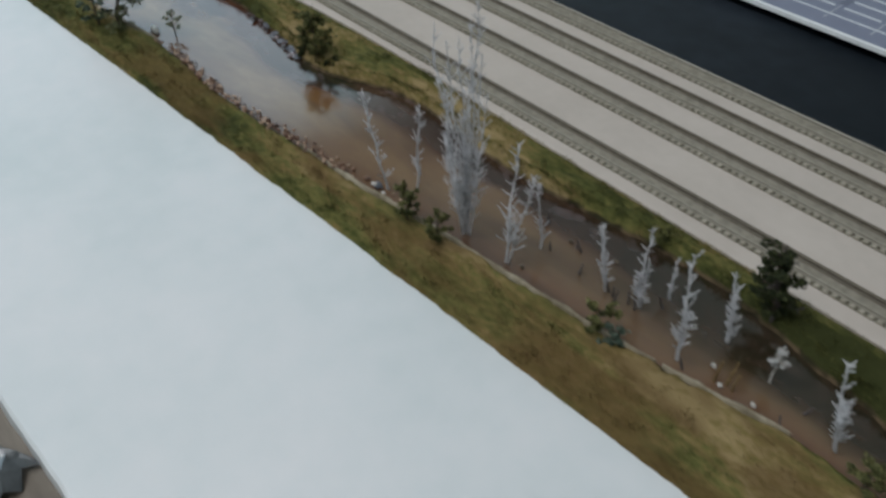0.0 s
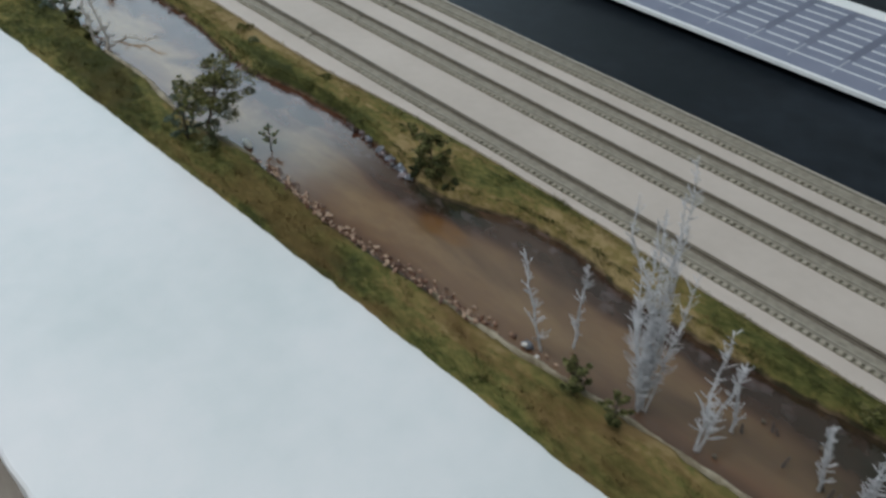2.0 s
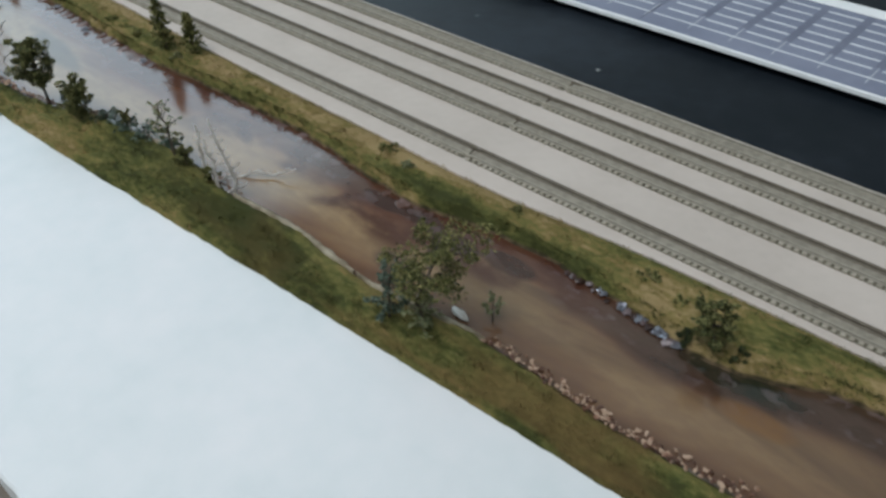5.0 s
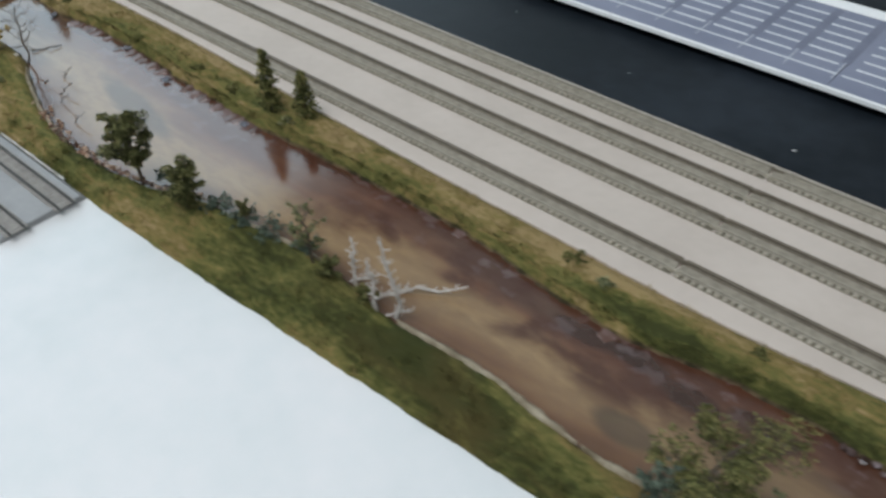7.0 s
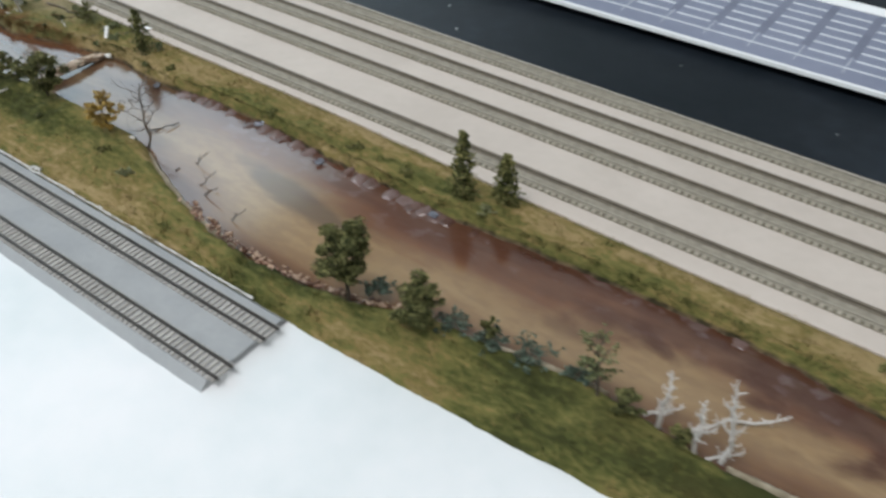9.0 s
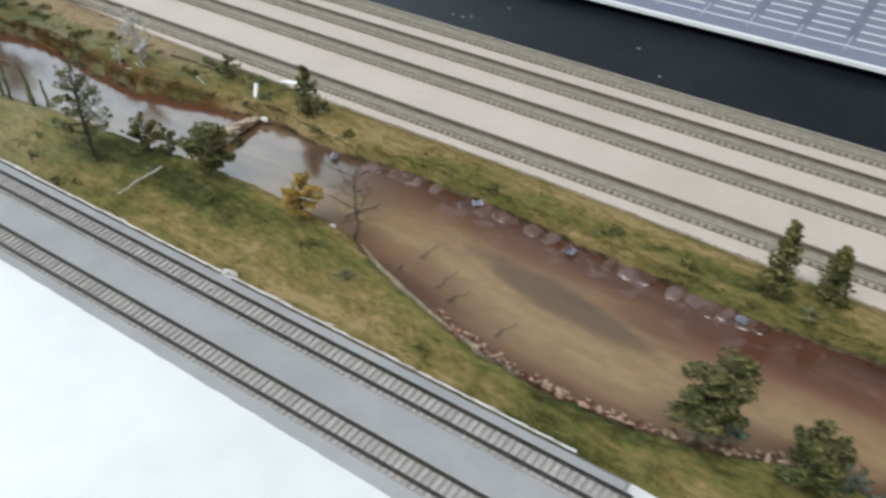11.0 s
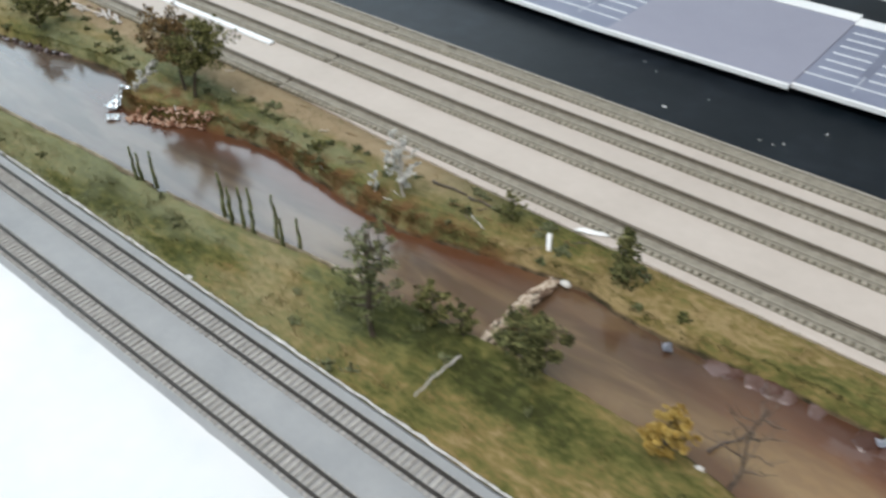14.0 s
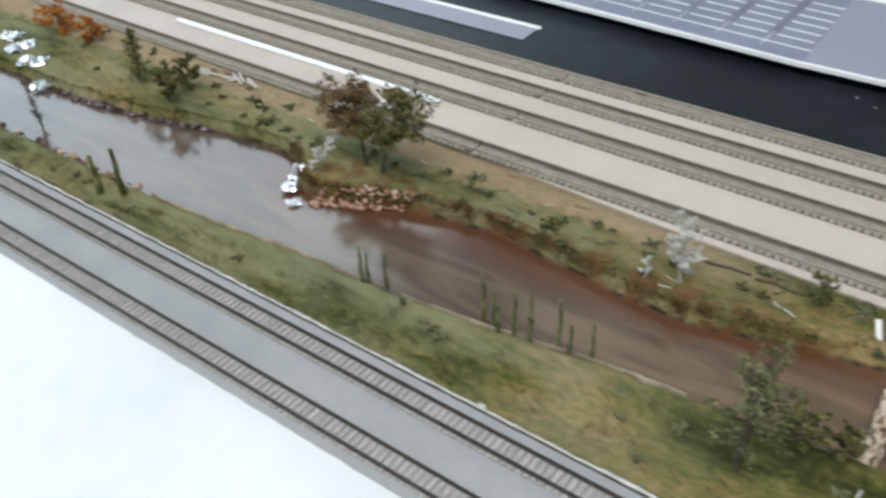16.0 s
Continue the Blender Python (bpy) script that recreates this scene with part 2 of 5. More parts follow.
def bank_height(x, y, d, far=False):
    """d: how far outside the water's edge (negative: in the river)."""
    n = noise.noise((x * 55, y * 55, 0)) * 0.0014 + noise.noise((x * 150, y * 190, 5)) * 0.0013
    if d < 0:
        return WATER_Z - min(DEEP, -d * 0.8) - 0.0002
    s = min(1.0, d / (0.0030 if far else 0.0058))
    return WATER_Z - 0.0002 + (s * s * (3 - 2 * s)) * 0.0050 + s * n + (0.0014 if far else 0.0010) * s


verts, faces = [], []
gx = np.linspace(X1, X0, nx)
be, rn, rf, de = board_edge(gx), river_near(gx), river_far(gx), deck_edge(gx) + 0.0004
for i, x in enumerate(gx):
    wob = 0.0009 * noise.noise((x * 45, 0, 1)) + 0.0006 * noise.noise((x * 160, 0, 2))
    wob2 = 0.0020 * noise.noise((x * 50, 9, 1)) + 0.0014 * noise.noise((x * 190, 4, 2))
    lo = be[i] + wob
    for k in range(ny):
        y = lo + (de[i] - lo) * k / (ny - 1)
        near, far = rn[i] + wob2 - y, y - rf[i] - wob2
        z = bank_height(x, y, max(near, far), far > near)
        if k == 0:
            z = -0.0034
        if k == 1:
            z = min(z, -0.0008)
        if k >= ny - 3:
            z = min(z, (-0.0002, -0.0010, -0.0016)[k - ny + 3])
        verts.append((x, y, z))
for i in range(nx - 1):
    for k in range(ny - 1):
        a = i * ny + k
        faces.append((a, a + ny, a + ny + 1, a + 1))


def node(m, kind, **inputs):
    n = m.node_tree.nodes.new("ShaderNode" + kind)
    for key, v in inputs.items():
        n.inputs[key.replace("_", " ")].default_value = v
    return n


def maths(m, op, a, b):
    """One Math node on two sockets or numbers."""
    n = m.node_tree.nodes.new("ShaderNodeMath")
    n.operation = op
    for i, v in enumerate((a, b)):
        if isinstance(v, (int, float)):
            n.inputs[i].default_value = v
        else:
            m.node_tree.links.new(v, n.inputs[i])
    return n.outputs[0]


def smooth_step(m, source, lo, hi):
    n = m.node_tree.nodes.new("ShaderNodeMapRange")
    n.interpolation_type = "SMOOTHSTEP"
    n.inputs["From Min"].default_value, n.inputs["From Max"].default_value = lo, hi
    m.node_tree.links.new(source, n.inputs["Value"])
    return n.outputs[0]


def blend(m, factor, a, b):
    n = m.node_tree.nodes.new("ShaderNodeMix")
    n.data_type = "RGBA"
    for i, v in ((0, factor), (6, a), (7, b)):
        if isinstance(v, tuple):
            n.inputs[i].default_value = (*v, 1)
        elif isinstance(v, (int, float)):
            n.inputs[i].default_value = v
        else:
            m.node_tree.links.new(v, n.inputs[i])
    return n.outputs[2]


def plan_xyz(m):
    tc = m.node_tree.nodes.new("ShaderNodeTexCoord")
    sep = m.node_tree.nodes.new("ShaderNodeSeparateXYZ")
    m.node_tree.links.new(tc.outputs["Object"], sep.inputs[0])
    return tc.outputs["Object"], sep.outputs


def plan_noise(m, coord, scale, detail=4, stretch=(1, 1, 1), swirl=0.0):
    mp = node(m, "Mapping", Scale=stretch)
    m.node_tree.links.new(coord, mp.inputs["Vector"])
    n = node(m, "TexNoise", Scale=scale, Detail=detail, Distortion=swirl)
    m.node_tree.links.new(mp.outputs[0], n.inputs["Vector"])
    return n.outputs[0]


# where the grass was laid dry and straw coloured (+) or fresh and dark green (-), a tree's shade in one patch: x, y,
# reach along, reach across, amount
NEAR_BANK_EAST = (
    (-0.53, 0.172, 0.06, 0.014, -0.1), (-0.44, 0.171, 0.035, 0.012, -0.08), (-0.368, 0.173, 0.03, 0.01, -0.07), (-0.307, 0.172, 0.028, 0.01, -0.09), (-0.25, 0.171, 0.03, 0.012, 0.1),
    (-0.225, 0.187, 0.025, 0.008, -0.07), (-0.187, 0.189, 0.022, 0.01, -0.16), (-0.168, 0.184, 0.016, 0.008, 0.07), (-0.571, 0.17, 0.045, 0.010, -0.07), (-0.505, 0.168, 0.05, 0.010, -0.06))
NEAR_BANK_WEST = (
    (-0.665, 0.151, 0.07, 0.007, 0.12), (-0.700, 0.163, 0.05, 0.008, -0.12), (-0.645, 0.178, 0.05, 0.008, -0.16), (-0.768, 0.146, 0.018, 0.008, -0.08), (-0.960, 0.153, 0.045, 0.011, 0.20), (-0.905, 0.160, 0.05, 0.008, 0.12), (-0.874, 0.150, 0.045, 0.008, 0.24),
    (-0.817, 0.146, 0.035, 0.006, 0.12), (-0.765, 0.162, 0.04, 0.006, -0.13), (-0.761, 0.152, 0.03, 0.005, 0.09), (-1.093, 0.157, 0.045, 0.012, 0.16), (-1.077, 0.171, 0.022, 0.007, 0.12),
    # x -1.024: dark green with the slender tree's shade put into the tone
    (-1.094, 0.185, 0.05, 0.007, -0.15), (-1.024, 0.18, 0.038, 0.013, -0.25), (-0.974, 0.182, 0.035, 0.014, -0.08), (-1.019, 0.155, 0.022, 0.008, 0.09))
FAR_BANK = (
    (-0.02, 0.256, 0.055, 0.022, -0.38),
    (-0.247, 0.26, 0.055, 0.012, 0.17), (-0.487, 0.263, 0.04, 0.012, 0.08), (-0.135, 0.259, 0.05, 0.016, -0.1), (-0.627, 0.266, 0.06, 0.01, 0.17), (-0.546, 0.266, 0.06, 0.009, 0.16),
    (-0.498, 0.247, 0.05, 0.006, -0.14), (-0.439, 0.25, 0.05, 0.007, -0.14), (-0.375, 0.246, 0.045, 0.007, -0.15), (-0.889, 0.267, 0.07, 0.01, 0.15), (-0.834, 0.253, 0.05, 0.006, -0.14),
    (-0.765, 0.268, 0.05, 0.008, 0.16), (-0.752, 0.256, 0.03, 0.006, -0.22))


def dry_and_shade(x, y):
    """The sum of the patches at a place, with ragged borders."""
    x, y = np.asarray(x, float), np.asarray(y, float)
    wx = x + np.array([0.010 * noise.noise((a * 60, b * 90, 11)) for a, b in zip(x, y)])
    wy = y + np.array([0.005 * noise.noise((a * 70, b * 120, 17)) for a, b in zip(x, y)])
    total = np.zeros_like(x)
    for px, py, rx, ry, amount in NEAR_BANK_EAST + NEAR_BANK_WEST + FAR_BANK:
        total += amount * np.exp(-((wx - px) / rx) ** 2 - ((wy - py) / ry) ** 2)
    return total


def set_dry_and_shade(ob, x, y):
    at = ob.data.attributes.new("dry_and_shade", "FLOAT", "POINT")
    at.data.foreach_set("value", dry_and_shade(x, y).astype(np.float32))


def zoned(m):
    """Grass laid in zones: straw towards the boards, green towards the water and down the middle of the near bank."""
    l = m.node_tree.links
    coord, xyz = plan_xyz(m)
    ramp = m.node_tree.nodes["Principled BSDF"].inputs["Base Color"].links[0].from_node
    source = ramp.inputs[0].links[0].from_socket
    zone = m.node_tree.nodes.new("ShaderNodeValToRGB")
    stops = ((0.140, 0.56), (0.162, 0.48), (0.185, 0.50), (0.225, 0.43), (0.248, 0.43), (0.262, 0.48), (0.274, 0.57))
    el = zone.color_ramp.elements
    for i, (y, v) in enumerate(stops):
        e = el[i] if i < 2 else el.new((y - 0.13) / 0.16)
        e.position, e.color = (y - 0.13) / 0.16, (v, v, v, 1)
    l.new(maths(m, "MULTIPLY_ADD", maths(m, "ADD", xyz["Y"], -0.13), 1 / 0.16), zone.inputs[0])
    drift = plan_noise(m, coord, 46, 4, (0.36, 1.2, 1), 0.6)
    bias = maths(m, "ADD", maths(m, "ADD", zone.outputs[0], -0.5), maths(m, "MULTIPLY", maths(m, "ADD", drift, -0.5), 0.40))
    bias = maths(m, "ADD", bias, maths(m, "MULTIPLY", maths(m, "ADD", plan_noise(m, coord, 170, 3, (0.5, 1, 1)), -0.5), 0.22))
    bias = maths(m, "ADD", bias, maths(m, "MULTIPLY", maths(m, "ADD", plan_noise(m, coord, 430, 3, (0.6, 1, 1)), -0.5), 0.46))
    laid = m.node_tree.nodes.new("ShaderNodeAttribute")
    laid.attribute_name = "dry_and_shade"
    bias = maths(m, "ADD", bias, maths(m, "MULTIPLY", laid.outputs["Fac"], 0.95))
    east = maths(m, "MULTIPLY", smooth_step(m, xyz["X"], -0.72, -0.25), smooth_step(m, xyz["Y"], 0.215, 0.205))
    bias = maths(m, "ADD", bias, maths(m, "MULTIPLY", east, 0.055))
    bend = maths(m, "MULTIPLY", smooth_step(m, xyz["X"], -0.98, -1.06), maths(m, "MULTIPLY", smooth_step(m, xyz["Y"], 0.20, 0.21), smooth_step(m, xyz["Y"], 0.266, 0.252)))
    bias = maths(m, "ADD", bias, maths(m, "MULTIPLY", bend, -0.04))
    west = maths(m, "MULTIPLY", smooth_step(m, xyz["X"], -0.66, -0.80), smooth_step(m, xyz["Y"], 0.215, 0.205))
    bias = maths(m, "ADD", bias, maths(m, "MULTIPLY", west, 0.055))
    l.new(maths(m, "ADD", source, bias), ramp.inputs[0])
    dusty = maths(m, "MULTIPLY", smooth_step(m, xyz["X"], -1.00, -1.14), smooth_step(m, drift, 0.30, 0.62))
    brown = blend(m, maths(m, "MULTIPLY", maths(m, "MULTIPLY", east, smooth_step(m, drift, 0.38, 0.6)), 0.75), ramp.outputs[0], (0.112, 0.070, 0.028))
    l.new(blend(m, maths(m, "MULTIPLY", dusty, 0.62), brown, (0.205, 0.212, 0.125)), m.node_tree.nodes["Principled BSDF"].inputs["Base Color"])
    return m


def ground_material():
    """Static-grass mat: patches of straw, olive and dark green, dark soil at the waterline, bare sand by the deck."""
    m = zoned(mat("grass_mat", GRASS, 26, 8, rough=0.95, bump=0.9, bump_scale=900, stretch=(0.35, 1, 1), spec=0.1, pos=(0.27, 0.74)))
    l = m.node_tree.links
    b = m.node_tree.nodes["Principled BSDF"]
    coord, xyz = plan_xyz(m)
    nz = plan_noise(m, coord, 160)
    soil_edge = smooth_step(m, maths(m, "ADD", maths(m, "MULTIPLY", nz, 0.0022), xyz["Z"]), WATER_Z + 0.0018, WATER_Z + 0.0034)
    soil = blend(m, smooth_step(m, nz, 0.35, 0.65), (0.030, 0.026, 0.014), (0.12, 0.085, 0.05))
    base = blend(m, soil_edge, soil, b.inputs["Base Color"].links[0].from_socket)
    # rust stain on the outer side of the bend, in blotches
    blot = smooth_step(m, plan_noise(m, coord, 95, 5), 0.42, 0.60)
    reach = smooth_step(m, xyz["Y"], 0.252, 0.238)
    there = maths(m, "MULTIPLY", smooth_step(m, xyz["X"], -0.98, -1.04), smooth_step(m, xyz["X"], -1.30, -1.25))
    side = smooth_step(m, xyz["Y"], 0.203, 0.207)
    rust = maths(m, "MULTIPLY", maths(m, "MULTIPLY", there, side), maths(m, "MULTIPLY", blot, reach))
    base = blend(m, maths(m, "MULTIPLY", rust, 0.8), base, (0.125, 0.056, 0.023))
    sand = maths(m, "MULTIPLY", smooth_step(m, xyz["X"], -1.02, -1.12), smooth_step(m, maths(m, "ADD", xyz["Y"], maths(m, "MULTIPLY", nz, 0.014)), 0.262, 0.272))
    base = blend(m, maths(m, "MULTIPLY", sand, 0.85), base, blend(m, nz, (0.22, 0.155, 0.09), (0.36, 0.275, 0.18)))
    l.new(base, b.inputs["Base Color"])
    return m


GRASS = [(0.042, 0.046, 0.015), (0.076, 0.080, 0.024), (0.130, 0.121, 0.039), (0.190, 0.145, 0.055), (0.275, 0.205, 0.098)]
M["ground"] = ground_material()
M["grass"] = zoned(mat("grass_fibres", GRASS, 26, 8, rough=0.9, stretch=(0.35, 1, 1), island=0.55, spec=0.1, pos=(0.24, 0.77)))
M["grass_rust"] = mat("rust_brown_grass_fibres", [(0.060, 0.036, 0.013), (0.130, 0.068, 0.026), (0.205, 0.128, 0.052)], 60, 5, rough=0.9, island=0.6, spec=0.1)
M["grass_dark"] = mat("dark_grass_fibres", GRASS[:3], 40, 5, rough=0.9, island=0.5, spec=0.1)


def water_material():
    """Glossy resin over painted mud: red-brown along both shores, tan in the middle, with soft dark drifts drawn out along the stream."""
    m = mat("murky_water_resin", [(0.35, 0.35, 0.35), (0.65, 0.65, 0.65)], 20, 5, rough=0.13, stretch=(0.30, 1.3, 1), bump=0.02, bump_scale=60, spec=0.90)
    l = m.node_tree.links
    b = m.node_tree.nodes["Principled BSDF"]
    across = m.node_tree.nodes.new("ShaderNodeAttribute")
    across.attribute_name = "across"
    a = across.outputs["Fac"]
    coord, xyz = plan_xyz(m)
    wide, mid, fine = plan_noise(m, coord, 17, 3, (0.55, 1.2, 1), 0.7), plan_noise(m, coord, 40, 3, (0.45, 1.0, 1)), plan_noise(m, coord, 260, 4, (0.5, 1, 1))
    shift = maths(m, "ADD", maths(m, "MULTIPLY", maths(m, "ADD", wide, -0.5), 0.55), maths(m, "MULTIPLY", maths(m, "ADD", mid, -0.5), 0.18))
    streak = plan_noise(m, coord, 48, 5, (0.22, 1.2, 1), 0.9)
    shift = maths(m, "ADD", shift, maths(m, "MULTIPLY", maths(m, "ADD", streak, -0.5), 0.30))
    s = maths(m, "ADD", a, shift)
    ramp = m.node_tree.nodes.new("ShaderNodeValToRGB")
    stops = ((0.02, (0.078, 0.034, 0.017)), (0.14, (0.150, 0.082, 0.042)), (0.34, (0.262, 0.176, 0.092)), (0.54, (0.228, 0.146, 0.075)), (0.68, (0.145, 0.070, 0.037)), (0.80, (0.090, 0.035, 0.019)), (1.0, (0.050, 0.020, 0.013)))
    el = ramp.color_ramp.elements
    for i, (p, c) in enumerate(stops):
        e = el[i] if i < 2 else el.new(p)
        e.position, e.color = p, (*c, 1)
    l.new(s, ramp.inputs[0])
    base = ramp.outputs[0]
    murk = smooth_step(m, xyz["X"], -0.50, -0.25)
    base = blend(m, maths(m, "MULTIPLY", murk, 0.5), base, (0.115, 0.070, 0.043))
    # the far bank's shadow and dark reflection put into the water's colour
    bank_shade = maths(m, "MULTIPLY", smooth_step(m, xyz["X"], -0.42, -0.31), smooth_step(m, maths(m, "ADD", a, maths(m, "MULTIPLY", shift, 0.6)), 0.58, 0.74))
    base = blend(m, maths(m, "MULTIPLY", bank_shade, 0.92), base, (0.026, 0.015, 0.010))
    # dark drifts of silt
    silt = maths(m, "MULTIPLY", smooth_step(m, plan_noise(m, coord, 24, 5, (0.30, 1.15, 1), 0.6), 0.46, 0.66), maths(m, "ADD", 0.35, maths(m, "MULTIPLY", smooth_step(m, xyz["X"], -0.66, -0.50), 0.65)))
    base = blend(m, maths(m, "MULTIPLY", silt, 0.70), base, (0.075, 0.047, 0.031))
    # red-brown mud in clots along the far half of the middle reach
    reach = maths(m, "MULTIPLY", smooth_step(m, xyz["X"], -0.72, -0.60), smooth_step(m, xyz["X"], -0.32, -0.42))
    clot = maths(m, "MULTIPLY", smooth_step(m, plan_noise(m, coord, 58, 4, (0.6, 1, 1), 0.2), 0.38, 0.62), smooth_step(m, maths(m, "ADD", a, maths(m, "MULTIPLY", shift, 0.6)), 0.24, 0.52))
    base = blend(m, maths(m, "MULTIPLY", maths(m, "MULTIPLY", reach, clot), 0.9), base, (0.056, 0.021, 0.013))
    # one long dark drift lying along the wide reach
    along = maths(m, "ADD", maths(m, "MULTIPLY", maths(m, "ADD", xyz["X"], 0.800), 0.985), maths(m, "MULTIPLY", maths(m, "ADD", xyz["Y"], -0.2095), -0.174))
    off = maths(m, "SUBTRACT", maths(m, "MULTIPLY", maths(m, "ADD", xyz["Y"], -0.2095), 0.985), maths(m, "MULTIPLY", maths(m, "ADD", xyz["X"], 0.800), -0.174))
    far = maths(m, "ADD", maths(m, "POWER", maths(m, "ABSOLUTE", maths(m, "MULTIPLY", along, 1 / 0.042), 0), 2), maths(m, "POWER", maths(m, "ABSOLUTE", maths(m, "MULTIPLY", off, 1 / 0.0085), 0), 2))
    drift = smooth_step(m, maths(m, "ADD", far, maths(m, "MULTIPLY", maths(m, "ADD", mid, -0.5), 4.5)), 1.3, 0.1)
    base = blend(m, maths(m, "MULTIPLY", drift, 0.68), base, (0.062, 0.043, 0.031))
    # the round bush's dark green reflection painted into the water, an ochre patch beside it, and dark clots of mud in
    # the middle reach
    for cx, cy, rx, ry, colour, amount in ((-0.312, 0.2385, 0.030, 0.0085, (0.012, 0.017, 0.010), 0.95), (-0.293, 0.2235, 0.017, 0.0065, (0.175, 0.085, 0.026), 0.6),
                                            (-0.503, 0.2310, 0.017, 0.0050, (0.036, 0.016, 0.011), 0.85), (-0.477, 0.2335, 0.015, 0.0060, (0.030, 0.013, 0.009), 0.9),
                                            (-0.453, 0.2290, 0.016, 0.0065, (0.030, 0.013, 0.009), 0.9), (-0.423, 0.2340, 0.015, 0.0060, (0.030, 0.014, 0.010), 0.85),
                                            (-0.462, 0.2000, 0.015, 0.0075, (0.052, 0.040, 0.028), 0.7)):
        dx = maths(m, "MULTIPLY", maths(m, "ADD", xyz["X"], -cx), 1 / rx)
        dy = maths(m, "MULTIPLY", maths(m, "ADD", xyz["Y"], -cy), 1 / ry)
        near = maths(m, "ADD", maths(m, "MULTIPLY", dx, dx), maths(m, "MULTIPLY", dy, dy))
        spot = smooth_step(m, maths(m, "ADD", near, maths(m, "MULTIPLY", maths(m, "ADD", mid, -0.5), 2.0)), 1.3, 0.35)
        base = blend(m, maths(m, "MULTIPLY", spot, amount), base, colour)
    # pale lilac patches towards the far shore
    lilac_patch = maths(m, "MULTIPLY", smooth_step(m, plan_noise(m, coord, 120, 4, (0.8, 1, 1)), 0.55, 0.68), smooth_step(m, a, 0.55, 0.90))
    base = blend(m, maths(m, "MULTIPLY", lilac_patch, 0.30), base, (0.22, 0.18, 0.185))
    west = maths(m, "MULTIPLY", smooth_step(m, maths(m, "ADD", xyz["X"], maths(m, "MULTIPLY", shift, 0.25)), -0.98, -1.12), 0.86)
    base = blend(m, west, base, blend(m, smooth_step(m, streak, 0.38, 0.66), (0.060, 0.046, 0.035), (0.125, 0.098, 0.075)))
    # brown drawn-out streaks below and above the dam
    dam_reach = maths(m, "MULTIPLY", smooth_step(m, xyz["X"], -0.88, -0.95), smooth_step(m, xyz["X"], -1.15, -1.06))
    base = blend(m, maths(m, "MULTIPLY", dam_reach, 0.75), base, blend(m, smooth_step(m, streak, 0.42, 0.62), (0.066, 0.040, 0.024), (0.165, 0.112, 0.062)))
    # rust wash along the outer side of the bend
    there = maths(m, "MULTIPLY", smooth_step(m, xyz["X"], -0.97, -1.03), smooth_step(m, xyz["X"], -1.33, -1.28))
    wash = maths(m, "MULTIPLY", there, smooth_step(m, maths(m, "ADD", a, maths(m, "MULTIPLY", shift, 0.7)), 0.50, 0.86))
    base = blend(m, maths(m, "MULTIPLY", wash, 0.9), base, blend(m, mid, (0.060, 0.022, 0.010), (0.13, 0.055, 0.026)))
    # darker water colour towards the eastern end
    east_dark = maths(m, "MULTIPLY", smooth_step(m, maths(m, "ADD", xyz["X"], maths(m, "MULTIPLY", wide, 0.06)), -0.13, -0.03), smooth_step(m, maths(m, "ADD", a, maths(m, "MULTIPLY", shift, 0.7)), 0.15, 0.55))
    base = blend(m, maths(m, "MULTIPLY", east_dark, 0.92), base, (0.021, 0.018, 0.010))
    base = blend(m, 0.18, base, blend(m, smooth_step(m, fine, 0.4, 0.6), base, (0.11, 0.062, 0.045)))
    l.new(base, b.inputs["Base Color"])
    return m


M["water"] = water_material()
ground = tagged(from_arrays("ground", verts, faces, M["ground"]), "grassy river banks of straw and olive static grass", "ground", kind="structure")
set_dry_and_shade(ground, [v[0] for v in verts], [v[1] for v in verts])

# the water's surface reaches a little under both banks
wx = np.arange(X1, X0, 0.006)
wv, wf = [], []
for x, a, b in zip(wx, river_near(wx) - 0.003, river_far(wx) + 0.003):
    for k in range(9):
        y = a + (b - a) * k / 8
        wv.append((x, y, WATER_Z + 0.00007 * noise.noise((x * 60, y * 90, 0))))
for i in range(len(wx) - 1):
    for k in range(8):
        wf.append((i * 9 + k, i * 9 + 9 + k, i * 9 + 10 + k, i * 9 + k + 1))
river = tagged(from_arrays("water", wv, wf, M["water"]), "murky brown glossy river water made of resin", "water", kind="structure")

attr = river.data.attributes.new("across", "FLOAT", "POINT")
attr.data.foreach_set("value", [k / 8 for _ in wx for k in range(9)])


# ---- tracks ----
def rail_bm(x0, x1, y, z0, h, w):
    """A rail: foot, web and head as one section drawn out along x."""
    bm = bmesh.new()
    sec = [(-w, 0), (w, 0), (w, 0.16 * h), (0.3 * w, 0.32 * h), (0.3 * w, 0.64 * h), (0.62 * w, 0.74 * h), (0.62 * w, h), (-0.62 * w, h), (-0.62 * w, 0.74 * h), (-0.3 * w, 0.64 * h), (-0.3 * w, 0.32 * h), (-w, 0.16 * h)]
    a = [bm.verts.new((x0, y + p, z0 + q)) for p, q in sec]
    b = [bm.verts.new((x1, y + p, z0 + q)) for p, q in sec]
    for i in range(len(sec)):
        j = (i + 1) % len(sec)
        bm.faces.new((a[i], a[j], b[j], b[i]))
    bm.faces.new(a)
    bm.faces.new(list(reversed(b)))
    bmesh.ops.recalc_face_normals(bm, faces=bm.faces)
    return bm


def tie_mesh(name, length, width, height, material):
    bm = boxed(-width / 2, width / 2, -length / 2, length / 2, 0, height, bevel=0.00018)
    me = bpy.data.meshes.new(name)
    bm.to_mesh(me)
    bm.free()
    me.materials.append(material)
    return me


GAUGE = 0.00335
TIE_CREAM = tie_mesh("tie", 0.0128, 0.0021, 0.0012, M["tie_cream"])
TIE_GREY = tie_mesh("tie", 0.0114, 0.0017, 0.0008, M["tie_grey"])
ties_to_lay = []


